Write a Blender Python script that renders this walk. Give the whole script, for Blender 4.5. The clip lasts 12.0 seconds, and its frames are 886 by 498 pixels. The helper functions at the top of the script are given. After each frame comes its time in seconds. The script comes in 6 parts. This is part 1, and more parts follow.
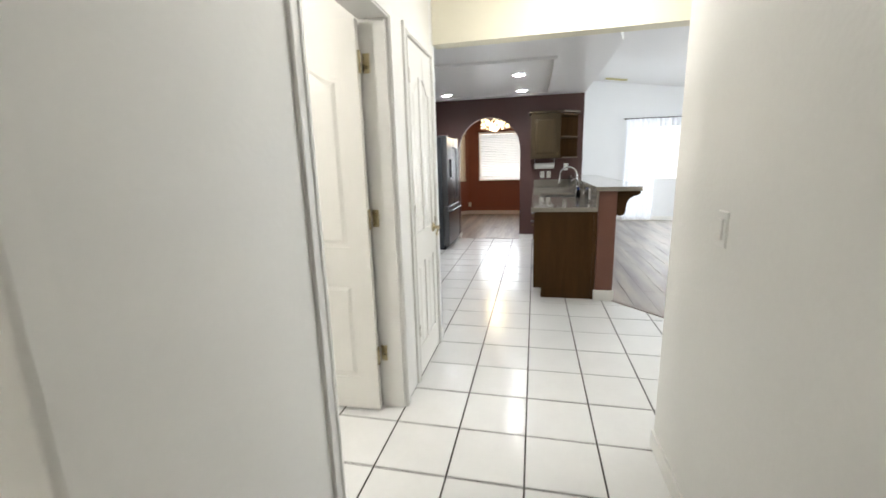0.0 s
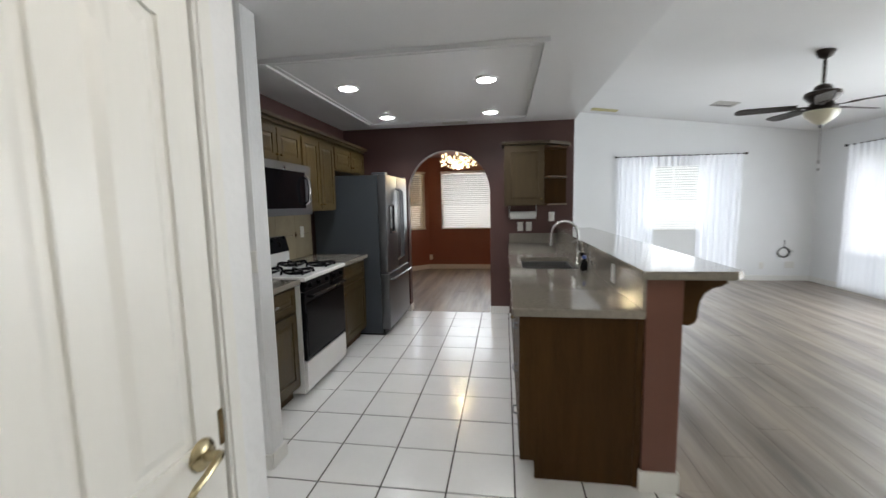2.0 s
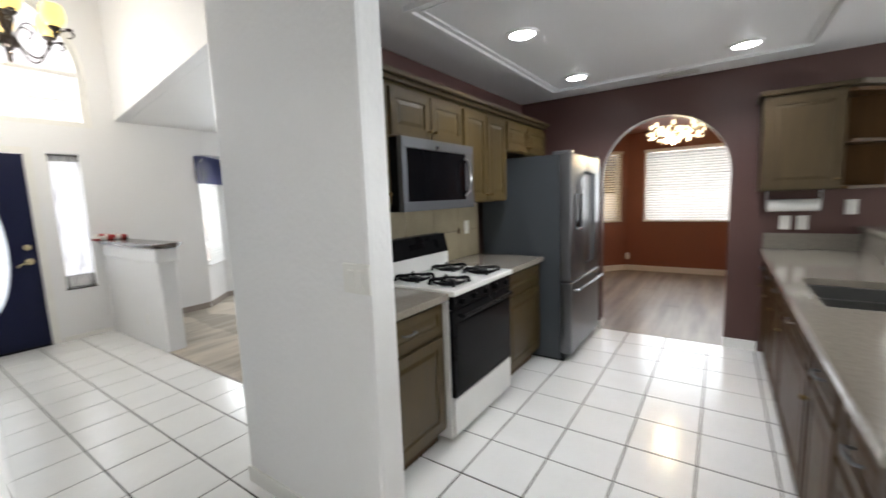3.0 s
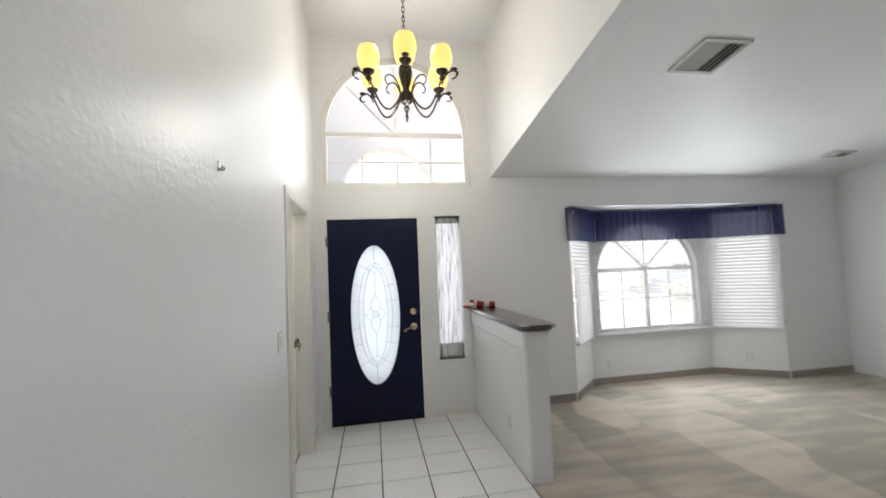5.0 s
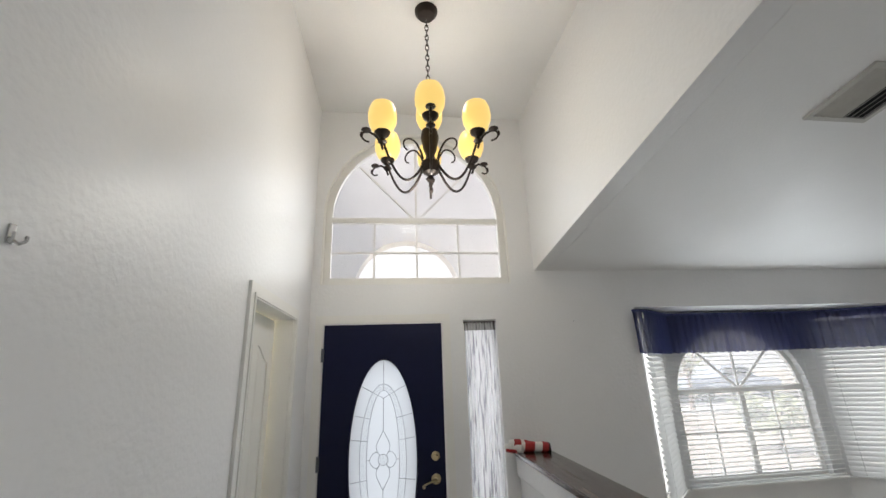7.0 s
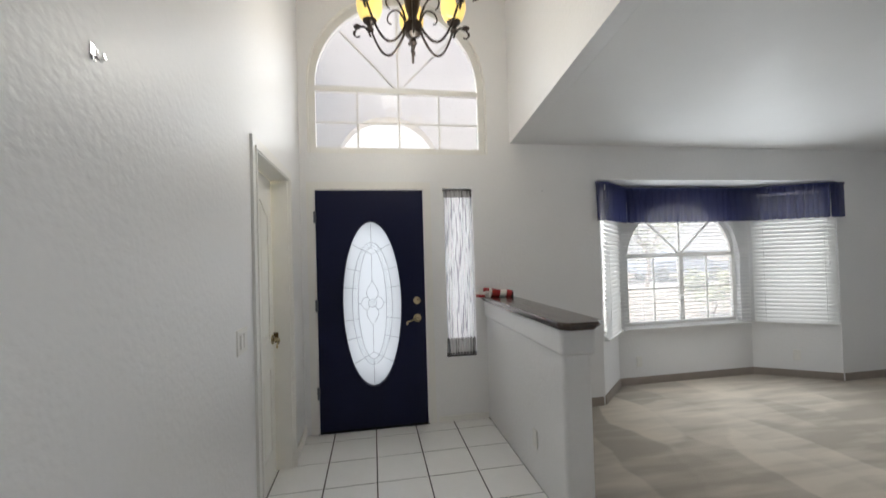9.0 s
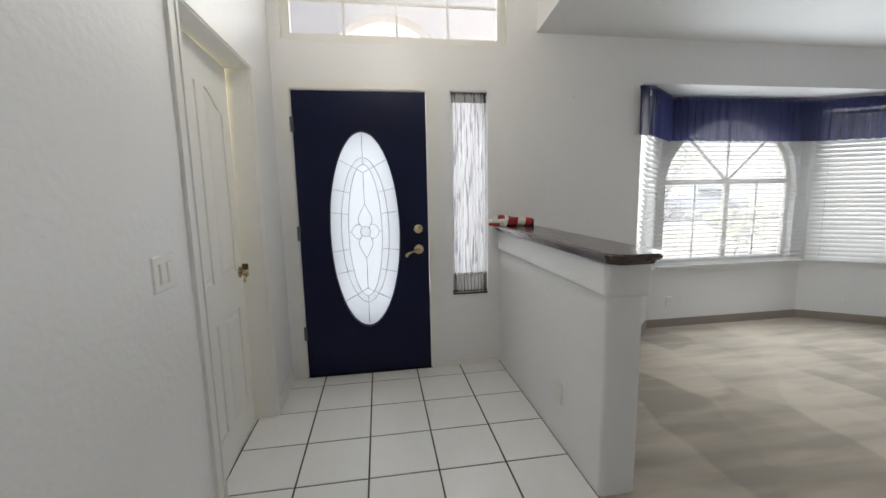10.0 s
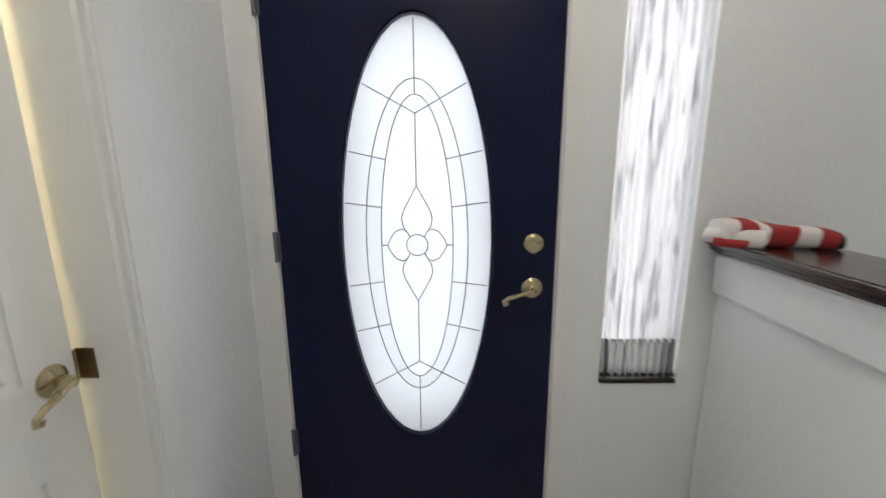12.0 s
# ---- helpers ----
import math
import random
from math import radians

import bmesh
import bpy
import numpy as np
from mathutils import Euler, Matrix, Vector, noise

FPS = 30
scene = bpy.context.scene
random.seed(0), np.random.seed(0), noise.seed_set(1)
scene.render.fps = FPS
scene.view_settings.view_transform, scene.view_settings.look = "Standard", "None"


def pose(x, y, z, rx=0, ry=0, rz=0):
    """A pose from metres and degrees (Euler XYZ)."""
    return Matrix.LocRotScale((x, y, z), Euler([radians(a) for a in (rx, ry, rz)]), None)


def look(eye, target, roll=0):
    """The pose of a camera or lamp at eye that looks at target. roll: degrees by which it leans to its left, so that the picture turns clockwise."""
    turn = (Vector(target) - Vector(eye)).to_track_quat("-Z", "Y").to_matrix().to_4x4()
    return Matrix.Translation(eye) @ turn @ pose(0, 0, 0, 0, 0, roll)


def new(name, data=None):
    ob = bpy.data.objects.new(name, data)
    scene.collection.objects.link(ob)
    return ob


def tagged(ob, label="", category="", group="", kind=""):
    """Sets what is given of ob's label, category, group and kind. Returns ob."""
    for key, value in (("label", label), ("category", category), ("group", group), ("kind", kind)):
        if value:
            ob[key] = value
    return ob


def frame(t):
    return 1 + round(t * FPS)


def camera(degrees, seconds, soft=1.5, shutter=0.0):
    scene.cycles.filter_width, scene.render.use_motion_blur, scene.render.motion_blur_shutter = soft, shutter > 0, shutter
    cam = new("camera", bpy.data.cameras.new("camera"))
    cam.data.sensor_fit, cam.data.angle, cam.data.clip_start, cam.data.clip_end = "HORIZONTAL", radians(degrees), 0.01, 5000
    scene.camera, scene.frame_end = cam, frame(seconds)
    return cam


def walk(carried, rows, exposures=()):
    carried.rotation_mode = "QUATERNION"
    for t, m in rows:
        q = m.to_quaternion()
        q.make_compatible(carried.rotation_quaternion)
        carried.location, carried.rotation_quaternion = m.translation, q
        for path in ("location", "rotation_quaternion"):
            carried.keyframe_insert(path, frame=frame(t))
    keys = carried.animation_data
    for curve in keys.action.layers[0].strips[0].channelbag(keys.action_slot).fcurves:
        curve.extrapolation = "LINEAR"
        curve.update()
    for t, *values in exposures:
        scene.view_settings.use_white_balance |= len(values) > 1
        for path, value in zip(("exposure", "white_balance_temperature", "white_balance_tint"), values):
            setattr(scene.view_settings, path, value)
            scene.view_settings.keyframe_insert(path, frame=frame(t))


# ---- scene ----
cam = camera(95.3, 12.0, shutter=0.35)
PATH = [
    (0, (0.41, -0.399, 1.35), (-0.026, 1.509, 0.938), -1.7),
    (0.5, (0.338, 0.061, 1.372), (0.15, 2.022, 1.027), -2.2),
    (1, (0.319, 0.584, 1.404), (0.235, 2.563, 1.128), -2.2),
    (1.5, (0.325, 1.107, 1.43), (0.224, 3.09, 1.194), -1.6),
    (2, (0.343, 1.629, 1.425), (0.041, 3.594, 1.204), -1.2),
    (2.5, (0.242, 2.118, 1.417), (-0.363, 4.011, 1.193), -1.1),
    (3, (0.101, 2.512, 1.429), (-1.027, 4.145, 1.179), -2.2),
    (3.5, (-0.191, 2.798, 1.409), (-1.735, 4.036, 1.12), -2.3),
    (5.5, (-2.248, 3.152, 1.542), (-4.224, 3.349, 1.787), -1.9),
    (6, (-2.64, 3.193, 1.599), (-4.581, 3.402, 2.035), -1.4),
    (6.5, (-2.668, 3.198, 1.686), (-4.563, 3.439, 2.277), -2.0),
    (8.5, (-2.202, 3.078, 1.593), (-4.152, 3.439, 1.848), -2.3),
    (9, (-2.335, 3.137, 1.462), (-4.305, 3.481, 1.497), -1.7),
    (9.5, (-2.567, 3.206, 1.393), (-4.536, 3.526, 1.245), -1.2),
    (10, (-2.902, 3.228, 1.341), (-4.859, 3.533, 1.066), -1.1),
    (10.5, (-3.287, 3.272, 1.349), (-5.236, 3.56, 1.008), -0.9),
    (11, (-3.723, 3.314, 1.352), (-5.673, 3.558, 0.983), -0.8),
    (11.5, (-4.152, 3.263, 1.356), (-6.104, 3.422, 0.954), -0.4),
    (12, (-4.552, 3.226, 1.338), (-6.509, 3.204, 0.927), -0.4),
]
EXPOSE = [(0.0, 1.97), (0.5, 1.55), (1.0, 1.42), (1.5, 1.2), (2.0, 1.45), (2.5, 1.6), (3.0, 1.98), (3.7, 2.0), (5.5, 1.1), (6.5, 0.95), (8.5, 1.0), (10.0, 1.2), (12.0, 1.45)]
walk(cam, [(t, look(eye, target, roll)) for t, eye, target, roll in PATH], EXPOSE)

# ---- world and daylight ----
world = bpy.data.worlds.new("sky")
scene.world = world
world.use_nodes = True
wn = world.node_tree.nodes
sky = wn.new("ShaderNodeTexSky")
sky.sky_type, sky.sun_disc = "NISHITA", False
sky.sun_elevation, sky.sun_rotation = radians(56), radians(172)
sky.air_density, sky.dust_density = 0.6, 8.0
wn["Background"].inputs[1].default_value = 0.14
world.node_tree.links.new(sky.outputs[0], wn["Background"].inputs[0])

sun_data = bpy.data.lights.new("sun", "SUN")
sun_data.energy, sun_data.angle, sun_data.color = 2.4, radians(0.6), (1.0, 0.95, 0.88)
sun_lamp = new("sun", sun_data)
sun_lamp.matrix_world = look((2.6, -17, 30), (0, 3, 0))


def area(name, eye, target, w, h, watts, color=(1, 1, 1)):
    d = bpy.data.lights.new(name, "AREA")
    d.shape, d.size, d.size_y, d.energy, d.color = "RECTANGLE", w, h, watts, color
    o = new(name, d)
    o.matrix_world = look(eye, target)
    return o


COOL = (0.90, 0.96, 1.0)
# daylight stand-ins at the windows, some room-side of blinds and sheers
# wider than its window, set behind the sheers so that they glow
area("daylight_lamp", (3.285, 9.20, 1.11), (3.285, 5, 1.0), 1.98, 2.1, 3.6, COOL)
area("daylight_lamp", (3.27, 9.50, 1.5), (3.27, 5, 1.5), 0.95, 1.15, 8, COOL)
# two more behind sheers, reaching past the openings, for the same glow
area("daylight_lamp", (5.39, 8.08, 1.11), (2, 8.08, 1.0), 0.92, 2.1, 1.9, COOL)
area("daylight_lamp", (5.37, 6.89, 1.11), (2, 6.89, 1.0), 0.94, 2.1, 1.9, COOL)
area("daylight_lamp", (5.70, 7.95, 1.35), (2, 7.95, 1.35), 1.1, 1.4, 5, COOL)
area("daylight_lamp", (5.30, 5.65, 1.05), (2, 5.65, 0.3), 2.9, 2.0, 50, COOL)
area("daylight_lamp", (5.70, 5.6, 1.05), (2, 5.6, 1.05), 2.7, 2.0, 24, COOL)
area("daylight_lamp", (-0.24, 10.32, 1.5), (-0.24, 7, 1.4), 1.5, 1.15, 3, COOL)
area("daylight_lamp", (-0.24, 10.62, 1.5), (-0.24, 7, 1.4), 1.5, 1.15, 10, COOL)
area("daylight_lamp", (-1.83, 10.33, 1.5), (-0.4, 8.9, 1.4), 0.6, 1.15, 5, COOL)
area("daylight_lamp", (-7.75, 3.40, 3.2), (-3, 3.4, 2.0), 2.2, 2.0, 13, COOL)
area("daylight_lamp", (-6.02, 3.13, 1.1), (-3, 3.13, 1.0), 0.42, 1.3, 2.0, COOL)
area("daylight_lamp", (-6.06, 3.90, 1.3), (-3, 3.9, 1.2), 0.25, 1.4, 1.0, COOL)
area("daylight_lamp", (-6.235, 6.575, 1.15), (-3, 6.575, 1.2), 1.3, 1.1, 5, COOL)
# also lights the glare veil in the bay pane from outside
area("daylight_lamp", (-6.60, 6.575, 1.2), (-3, 6.575, 1.4), 1.4, 1.3, 4, COOL)
area("daylight_lamp", (-6.02, 5.59, 1.30), (-4.60, 6.99, 1.15), 0.45, 1.1, 4, COOL)
area("daylight_lamp", (-6.00, 7.665, 1.30), (-4.36, 6.525, 1.15), 0.6, 1.1, 6.5, COOL)
area("daylight_lamp", (-6.40, 5.35, 1.35), (-4.5, 7.0, 1.1), 0.5, 1.4, 4, COOL)
area("daylight_lamp", (-6.33, 7.95, 1.35), (-4.5, 6.1, 1.1), 0.6, 1.4, 5, COOL)


def spot_down(name, x, y, z, watts, color, r=0.06, deg=140):
    d = bpy.data.lights.new(name, "SPOT")
    d.energy, d.color, d.shadow_soft_size, d.spot_size, d.spot_blend = watts, color, r, radians(deg), 0.8
    o = new(name, d)
    o.matrix_world = look((x, y, z), (x, y + 0.001, z - 1))
    return o


def point(name, x, y, z, watts, color, r=0.05):
    d = bpy.data.lights.new(name, "POINT")
    d.energy, d.color, d.shadow_soft_size = watts, color, r
    o = new(name, d)
    o.location = (x, y, z)
    return o


CANS = [(-0.93, 4.93), (0.205, 4.94), (-0.94, 6.09), (0.20, 6.10)]
for cx, cy in CANS:
    spot_down("can_lamp", cx, cy, 2.375, 23, (0.95, 0.97, 1.0))
WARM = (1.0, 0.78, 0.45)
CH = (-4.72, 3.41, 2.835)
point("chandelier_bulb", CH[0], CH[1], CH[2] + 0.50, 3.5, (1.0, 0.94, 0.82), 0.12)
point("chandelier_bulb", CH[0], CH[1], CH[2] - 0.26, 8, (1.0, 0.96, 0.88), 0.12)
point("nook_bulb", -0.4, 8.4, 2.0, 9, WARM, 0.04)
# unseen lamp added so that the ajar door's gap glows yellow
point("unseen_closet_lamp", -4.9, 1.8, 2.2, 15, (1.0, 0.86, 0.5), 0.06)
# unseen hall lamp, placed so that it also reaches the partition
point("unseen_hall_lamp", 0.72, 1.85, 2.33, 7.5, (1.0, 0.97, 0.90), 0.12)
# lamp assumed out of view, brightens the open bedroom door
point("unseen_bedroom_lamp", -1.6, 0.4, 2.2, 16, (1.0, 0.96, 0.88), 0.08)

# ---- materials ----
MATS = {}


def nodes_of(name):
    m = bpy.data.materials.new(name)
    m.use_nodes = True
    nt = m.node_tree
    return m, nt, nt.nodes["Principled BSDF"]


def mat(name, color, rough=0.5, metal=0.0, vary=0.08, scale=6.0, grain=80.0, bump=0.0, stretch=(1, 1, 1), island=0.0, obj_random=0.0, coat=0.0, spec=0.5, rvar=0.07):
    """A surface with broad stains, fine grain and relief, at sizes in metres."""
    m, nt, b = nodes_of(name)
    L = nt.links.new
    tc = nt.nodes.new("ShaderNodeNewGeometry")
    mp = nt.nodes.new("ShaderNodeMapping")
    mp.inputs["Scale"].default_value = stretch
    L(tc.outputs["Position"], mp.inputs["Vector"])
    n1 = nt.nodes.new("ShaderNodeTexNoise")
    n1.inputs["Scale"].default_value, n1.inputs["Detail"].default_value = scale, 4
    n2 = nt.nodes.new("ShaderNodeTexNoise")
    n2.inputs["Scale"].default_value, n2.inputs["Detail"].default_value = grain, 3
    for n in (n1, n2):
        L(mp.outputs[0], n.inputs["Vector"])
    add = nt.nodes.new("ShaderNodeMath")
    add.operation = "MULTIPLY_ADD"
    L(n2.outputs["Fac"], add.inputs[0])
    add.inputs[1].default_value = 0.5
    L(n1.outputs["Fac"], add.inputs[2])
    last = add.outputs[0]
    if obj_random:
        oi = nt.nodes.new("ShaderNodeObjectInfo")
        a2 = nt.nodes.new("ShaderNodeMath")
        a2.operation = "MULTIPLY_ADD"
        L(oi.outputs["Random"], a2.inputs[0])
        a2.inputs[1].default_value = obj_random
        L(last, a2.inputs[2])
        last = a2.outputs[0]
    ramp = nt.nodes.new("ShaderNodeMapRange")
    ramp.inputs["From Min"].default_value, ramp.inputs["From Max"].default_value = 0.35, 1.15 + obj_random
    ramp.inputs["To Min"].default_value, ramp.inputs["To Max"].default_value = 1 - vary, 1 + vary
    L(last, ramp.inputs["Value"])
    mul = nt.nodes.new("ShaderNodeMix")
    mul.data_type, mul.blend_type = "RGBA", "MULTIPLY"
    mul.inputs[0].default_value = 1.0
    mul.inputs[6].default_value = (*color, 1)
    L(ramp.outputs[0], mul.inputs[7])
    L(mul.outputs[2], b.inputs["Base Color"])
    b.inputs["Metallic"].default_value = metal
    b.inputs["Specular IOR Level"].default_value = spec
    rr = nt.nodes.new("ShaderNodeMapRange")
    rr.inputs["From Min"].default_value, rr.inputs["From Max"].default_value = 0.3, 0.7
    rr.inputs["To Min"].default_value, rr.inputs["To Max"].default_value = max(rough - rvar, 0.02), min(rough + rvar, 1)
    L(n1.outputs["Fac"], rr.inputs["Value"])
    L(rr.outputs[0], b.inputs["Roughness"])
    if coat:
        b.inputs["Coat Weight"].default_value = coat
        b.inputs["Coat Roughness"].default_value = 0.12
    if bump:
        bp = nt.nodes.new("ShaderNodeBump")
        bp.inputs["Strength"].default_value, bp.inputs["Distance"].default_value = 1.0, bump
        L(n2.outputs["Fac"], bp.inputs["Height"])
        L(bp.outputs[0], b.inputs["Normal"])
    MATS[name] = m
    return m


def glow(name, color, strength, base=(0.8, 0.8, 0.8)):
    m, nt, b = nodes_of(name)
    b.inputs["Base Color"].default_value = (*base, 1)
    b.inputs["Emission Color"].default_value = (*color, 1)
    b.inputs["Emission Strength"].default_value = strength
    b.inputs["Roughness"].default_value = 0.3
    return m


def sheer(name, color, clear, bands=None, through_share=0.5):
    """Thin cloth: some light goes straight through, some is scattered on the far side."""
    m, nt, b = nodes_of(name)
    L = nt.links.new
    b.inputs["Roughness"].default_value = 0.9
    g = nt.nodes.new("ShaderNodeNewGeometry")
    n = nt.nodes.new("ShaderNodeTexNoise")
    n.inputs["Scale"].default_value = 9.0
    mp = nt.nodes.new("ShaderNodeMapping")
    mp.inputs["Scale"].default_value = (0.6, 7.5, 0.45) if bands else (3, 3, 1.2)
    L(g.outputs["Position"], mp.inputs["Vector"])
    L(mp.outputs[0], n.inputs["Vector"])
    cr = nt.nodes.new("ShaderNodeValToRGB")
    lo, hi = bands if bands else (color, color)
    cr.color_ramp.elements[0].position, cr.color_ramp.elements[1].position = 0.38, 0.47
    cr.color_ramp.elements[0].color, cr.color_ramp.elements[1].color = (*lo, 1), (*hi, 1)
    L(n.outputs["Fac"], cr.inputs[0])
    tl = nt.nodes.new("ShaderNodeBsdfTranslucent")
    df = nt.nodes.new("ShaderNodeBsdfDiffuse")
    tr = nt.nodes.new("ShaderNodeBsdfTransparent")
    for q in (tl, df):
        L(cr.outputs[0], q.inputs["Color"])
    m1, m2 = nt.nodes.new("ShaderNodeMixShader"), nt.nodes.new("ShaderNodeMixShader")
    m1.inputs[0].default_value, m2.inputs[0].default_value = through_share, clear
    L(df.outputs[0], m1.inputs[1])
    L(tl.outputs[0], m1.inputs[2])
    L(m1.outputs[0], m2.inputs[1])
    L(tr.outputs[0], m2.inputs[2])
    L(m2.outputs[0], nt.nodes["Material Output"].inputs["Surface"])
    return m


def pane_glass(name, clear=0.9, tint=(1, 1, 1), rough=0.02, milk=0.0, relief=0.0):
    """Window glass: mostly straight through, a faint mirror; milk scatters light as textured glass does."""
    m, nt, b = nodes_of(name)
    L = nt.links.new
    tr = nt.nodes.new("ShaderNodeBsdfTransparent")
    tr.inputs[0].default_value = (*tint, 1)
    gl = nt.nodes.new("ShaderNodeBsdfGlossy")
    gl.inputs["Roughness"].default_value = rough
    lw = nt.nodes.new("ShaderNodeLayerWeight")
    lw.inputs["Blend"].default_value = 0.5
    sharp = nt.nodes.new("ShaderNodeMath")
    sharp.operation, sharp.inputs[1].default_value = "POWER", 4.0
    L(lw.outputs["Facing"], sharp.inputs[0])
    fr = nt.nodes.new("ShaderNodeMath")
    fr.operation, fr.inputs[1].default_value, fr.inputs[2].default_value = "MULTIPLY_ADD", 0.7, 0.015
    L(sharp.outputs[0], fr.inputs[0])
    mx = nt.nodes.new("ShaderNodeMixShader")
    L(fr.outputs[0], mx.inputs[0])
    last = tr.outputs[0]
    if milk:
        tl = nt.nodes.new("ShaderNodeBsdfTranslucent")
        tl.inputs[0].default_value = (0.54, 0.55, 0.565, 1)
        mk = nt.nodes.new("ShaderNodeMixShader")
        mk.inputs[0].default_value = milk
        L(tr.outputs[0], mk.inputs[1])
        L(tl.outputs[0], mk.inputs[2])
        last = mk.outputs[0]
    if relief:
        nz = nt.nodes.new("ShaderNodeTexNoise")
        nz.inputs["Scale"].default_value = 90
        g = nt.nodes.new("ShaderNodeNewGeometry")
        L(g.outputs["Position"], nz.inputs["Vector"])
        bp = nt.nodes.new("ShaderNodeBump")
        bp.inputs["Distance"].default_value = relief
        L(nz.outputs["Fac"], bp.inputs["Height"])
        L(bp.outputs[0], gl.inputs["Normal"])
    L(last, mx.inputs[1])
    L(gl.outputs[0], mx.inputs[2])
    L(mx.outputs[0], nt.nodes["Material Output"].inputs["Surface"])
    return m


def tinted(m, fac_socket, low):
    """Scales the base colour of m between low and 1 by a factor."""
    nt = m.node_tree
    b = nt.nodes["Principled BSDF"]
    src = b.inputs["Base Color"].links[0].from_socket
    mr = nt.nodes.new("ShaderNodeMapRange")
    mr.inputs["From Min"].default_value, mr.inputs["From Max"].default_value = 0.35, 0.65
    mr.inputs["To Min"].default_value, mr.inputs["To Max"].default_value = low, 1.08
    nt.links.new(fac_socket, mr.inputs["Value"])
    mx = nt.nodes.new("ShaderNodeMix")
    mx.data_type, mx.blend_type = "RGBA", "MULTIPLY"
    mx.inputs[0].default_value = 1.0
    nt.links.new(src, mx.inputs[6])
    nt.links.new(mr.outputs[0], mx.inputs[7])
    nt.links.new(mx.outputs[2], b.inputs["Base Color"])


def brushed(m, degrees, size, low):
    """Wedge-shaped patches of pile brushed this way and that."""
    nt = m.node_tree
    L = nt.links.new
    g = nt.nodes.new("ShaderNodeNewGeometry")
    nz = nt.nodes.new("ShaderNodeTexNoise")
    nz.inputs["Scale"].default_value = 1.7
    L(g.outputs["Position"], nz.inputs["Vector"])
    add = nt.nodes.new("ShaderNodeVectorMath")
    add.operation = "MULTIPLY_ADD"
    add.inputs[1].default_value = (0.5, 0.25, 0)
    L(nz.outputs["Color"], add.inputs[0])
    L(g.outputs["Position"], add.inputs[2])
    mp = nt.nodes.new("ShaderNodeMapping")
    mp.inputs["Rotation"].default_value = (0, 0, radians(degrees))
    mp.inputs["Scale"].default_value = size
    L(add.outputs[0], mp.inputs["Vector"])
    vo = nt.nodes.new("ShaderNodeTexVoronoi")
    vo.feature = "SMOOTH_F1"
    vo.inputs["Scale"].default_value, vo.inputs["Smoothness"].default_value = 1.5, 0.12
    L(mp.outputs[0], vo.inputs["Vector"])
    wv = nt.nodes.new("ShaderNodeTexNoise")
    wv.inputs["Scale"].default_value = 2.6
    m2 = nt.nodes.new("ShaderNodeMapping")
    m2.inputs["Scale"].default_value = (3.0, 0.5, 1)
    L(g.outputs["Position"], m2.inputs["Vector"])
    L(m2.outputs[0], wv.inputs["Vector"])
    mx = nt.nodes.new("ShaderNodeMath")
    mx.operation = "MULTIPLY_ADD"
    sp = nt.nodes.new("ShaderNodeSeparateColor")
    L(vo.outputs["Color"], sp.inputs[0])
    L(sp.outputs[0], mx.inputs[0])
    mx.inputs[1].default_value = 0.30
    sc_ = nt.nodes.new("ShaderNodeMath")
    sc_.operation = "MULTIPLY"
    L(wv.outputs["Fac"], sc_.inputs[0])
    sc_.inputs[1].default_value = 0.7
    L(sc_.outputs[0], mx.inputs[2])
    tinted(m, mx.outputs[0], low)


def streaked(m):
    """Long pale and dark streaks along the boards."""
    nt = m.node_tree
    g = nt.nodes.new("ShaderNodeNewGeometry")
    mp = nt.nodes.new("ShaderNodeMapping")
    mp.inputs["Scale"].default_value = (5.5, 0.45, 1)
    mp.inputs["Rotation"].default_value = (0, 0, radians(8))
    nt.links.new(g.outputs["Position"], mp.inputs["Vector"])
    nz = nt.nodes.new("ShaderNodeTexNoise")
    nz.inputs["Scale"].default_value, nz.inputs["Detail"].default_value = 1.3, 5
    nt.links.new(mp.outputs[0], nz.inputs["Vector"])
    tinted(m, nz.outputs["Fac"], 0.5)


WALL = mat("white_wall_paint", (0.78, 0.78, 0.785), 0.36, spec=0.4, vary=0.03, scale=2, grain=42, bump=0.0022)
WALLG = mat("great_room_paint", (0.82, 0.83, 0.84), 0.6, vary=0.03, scale=2, grain=55, bump=0.0015)
CREAM = mat("cream_hall_paint", (0.77, 0.76, 0.73), 0.5, vary=0.03, scale=2, grain=55, bump=0.0007)
# warm lamplight on the header is mixed into this paint colour
HEADER = mat("warm_lit_header_paint", (0.80, 0.76, 0.62), 0.5, vary=0.03, scale=2, grain=55, bump=0.0007)
CEIL = mat("ceiling_paint", (0.80, 0.80, 0.80), 0.5, vary=0.03, scale=3, grain=80, bump=0.0013)
CEILK = mat("kitchen_ceiling_paint", (0.78, 0.78, 0.79), 0.36, vary=0.03, scale=3, grain=60, bump=0.0004)
PLUM = mat("plum_wall_paint", (0.085, 0.039, 0.034), 0.5, vary=0.06, scale=3, grain=55, bump=0.0014)
RUST = mat("rust_wall_paint", (0.24, 0.085, 0.052), 0.55, vary=0.06, scale=3, grain=55, bump=0.0014)
POSTB = mat("brown_post_paint", (0.155, 0.062, 0.040), 0.45, vary=0.08, scale=5, grain=60, bump=0.001)
TRIM = mat("white_trim_paint", (0.78, 0.77, 0.74), 0.35, vary=0.03, scale=8, grain=120, bump=0.0004)
DOORW = mat("white_door_paint", (0.79, 0.775, 0.735), 0.33, vary=0.04, scale=5, grain=140, bump=0.0005, stretch=(1, 1, 0.08))
TILE = mat("white_glazed_tile", (0.80, 0.80, 0.79), 0.22, vary=0.05, scale=5, grain=30, bump=0.0002, obj_random=0.2, coat=0.15, rvar=0.015)
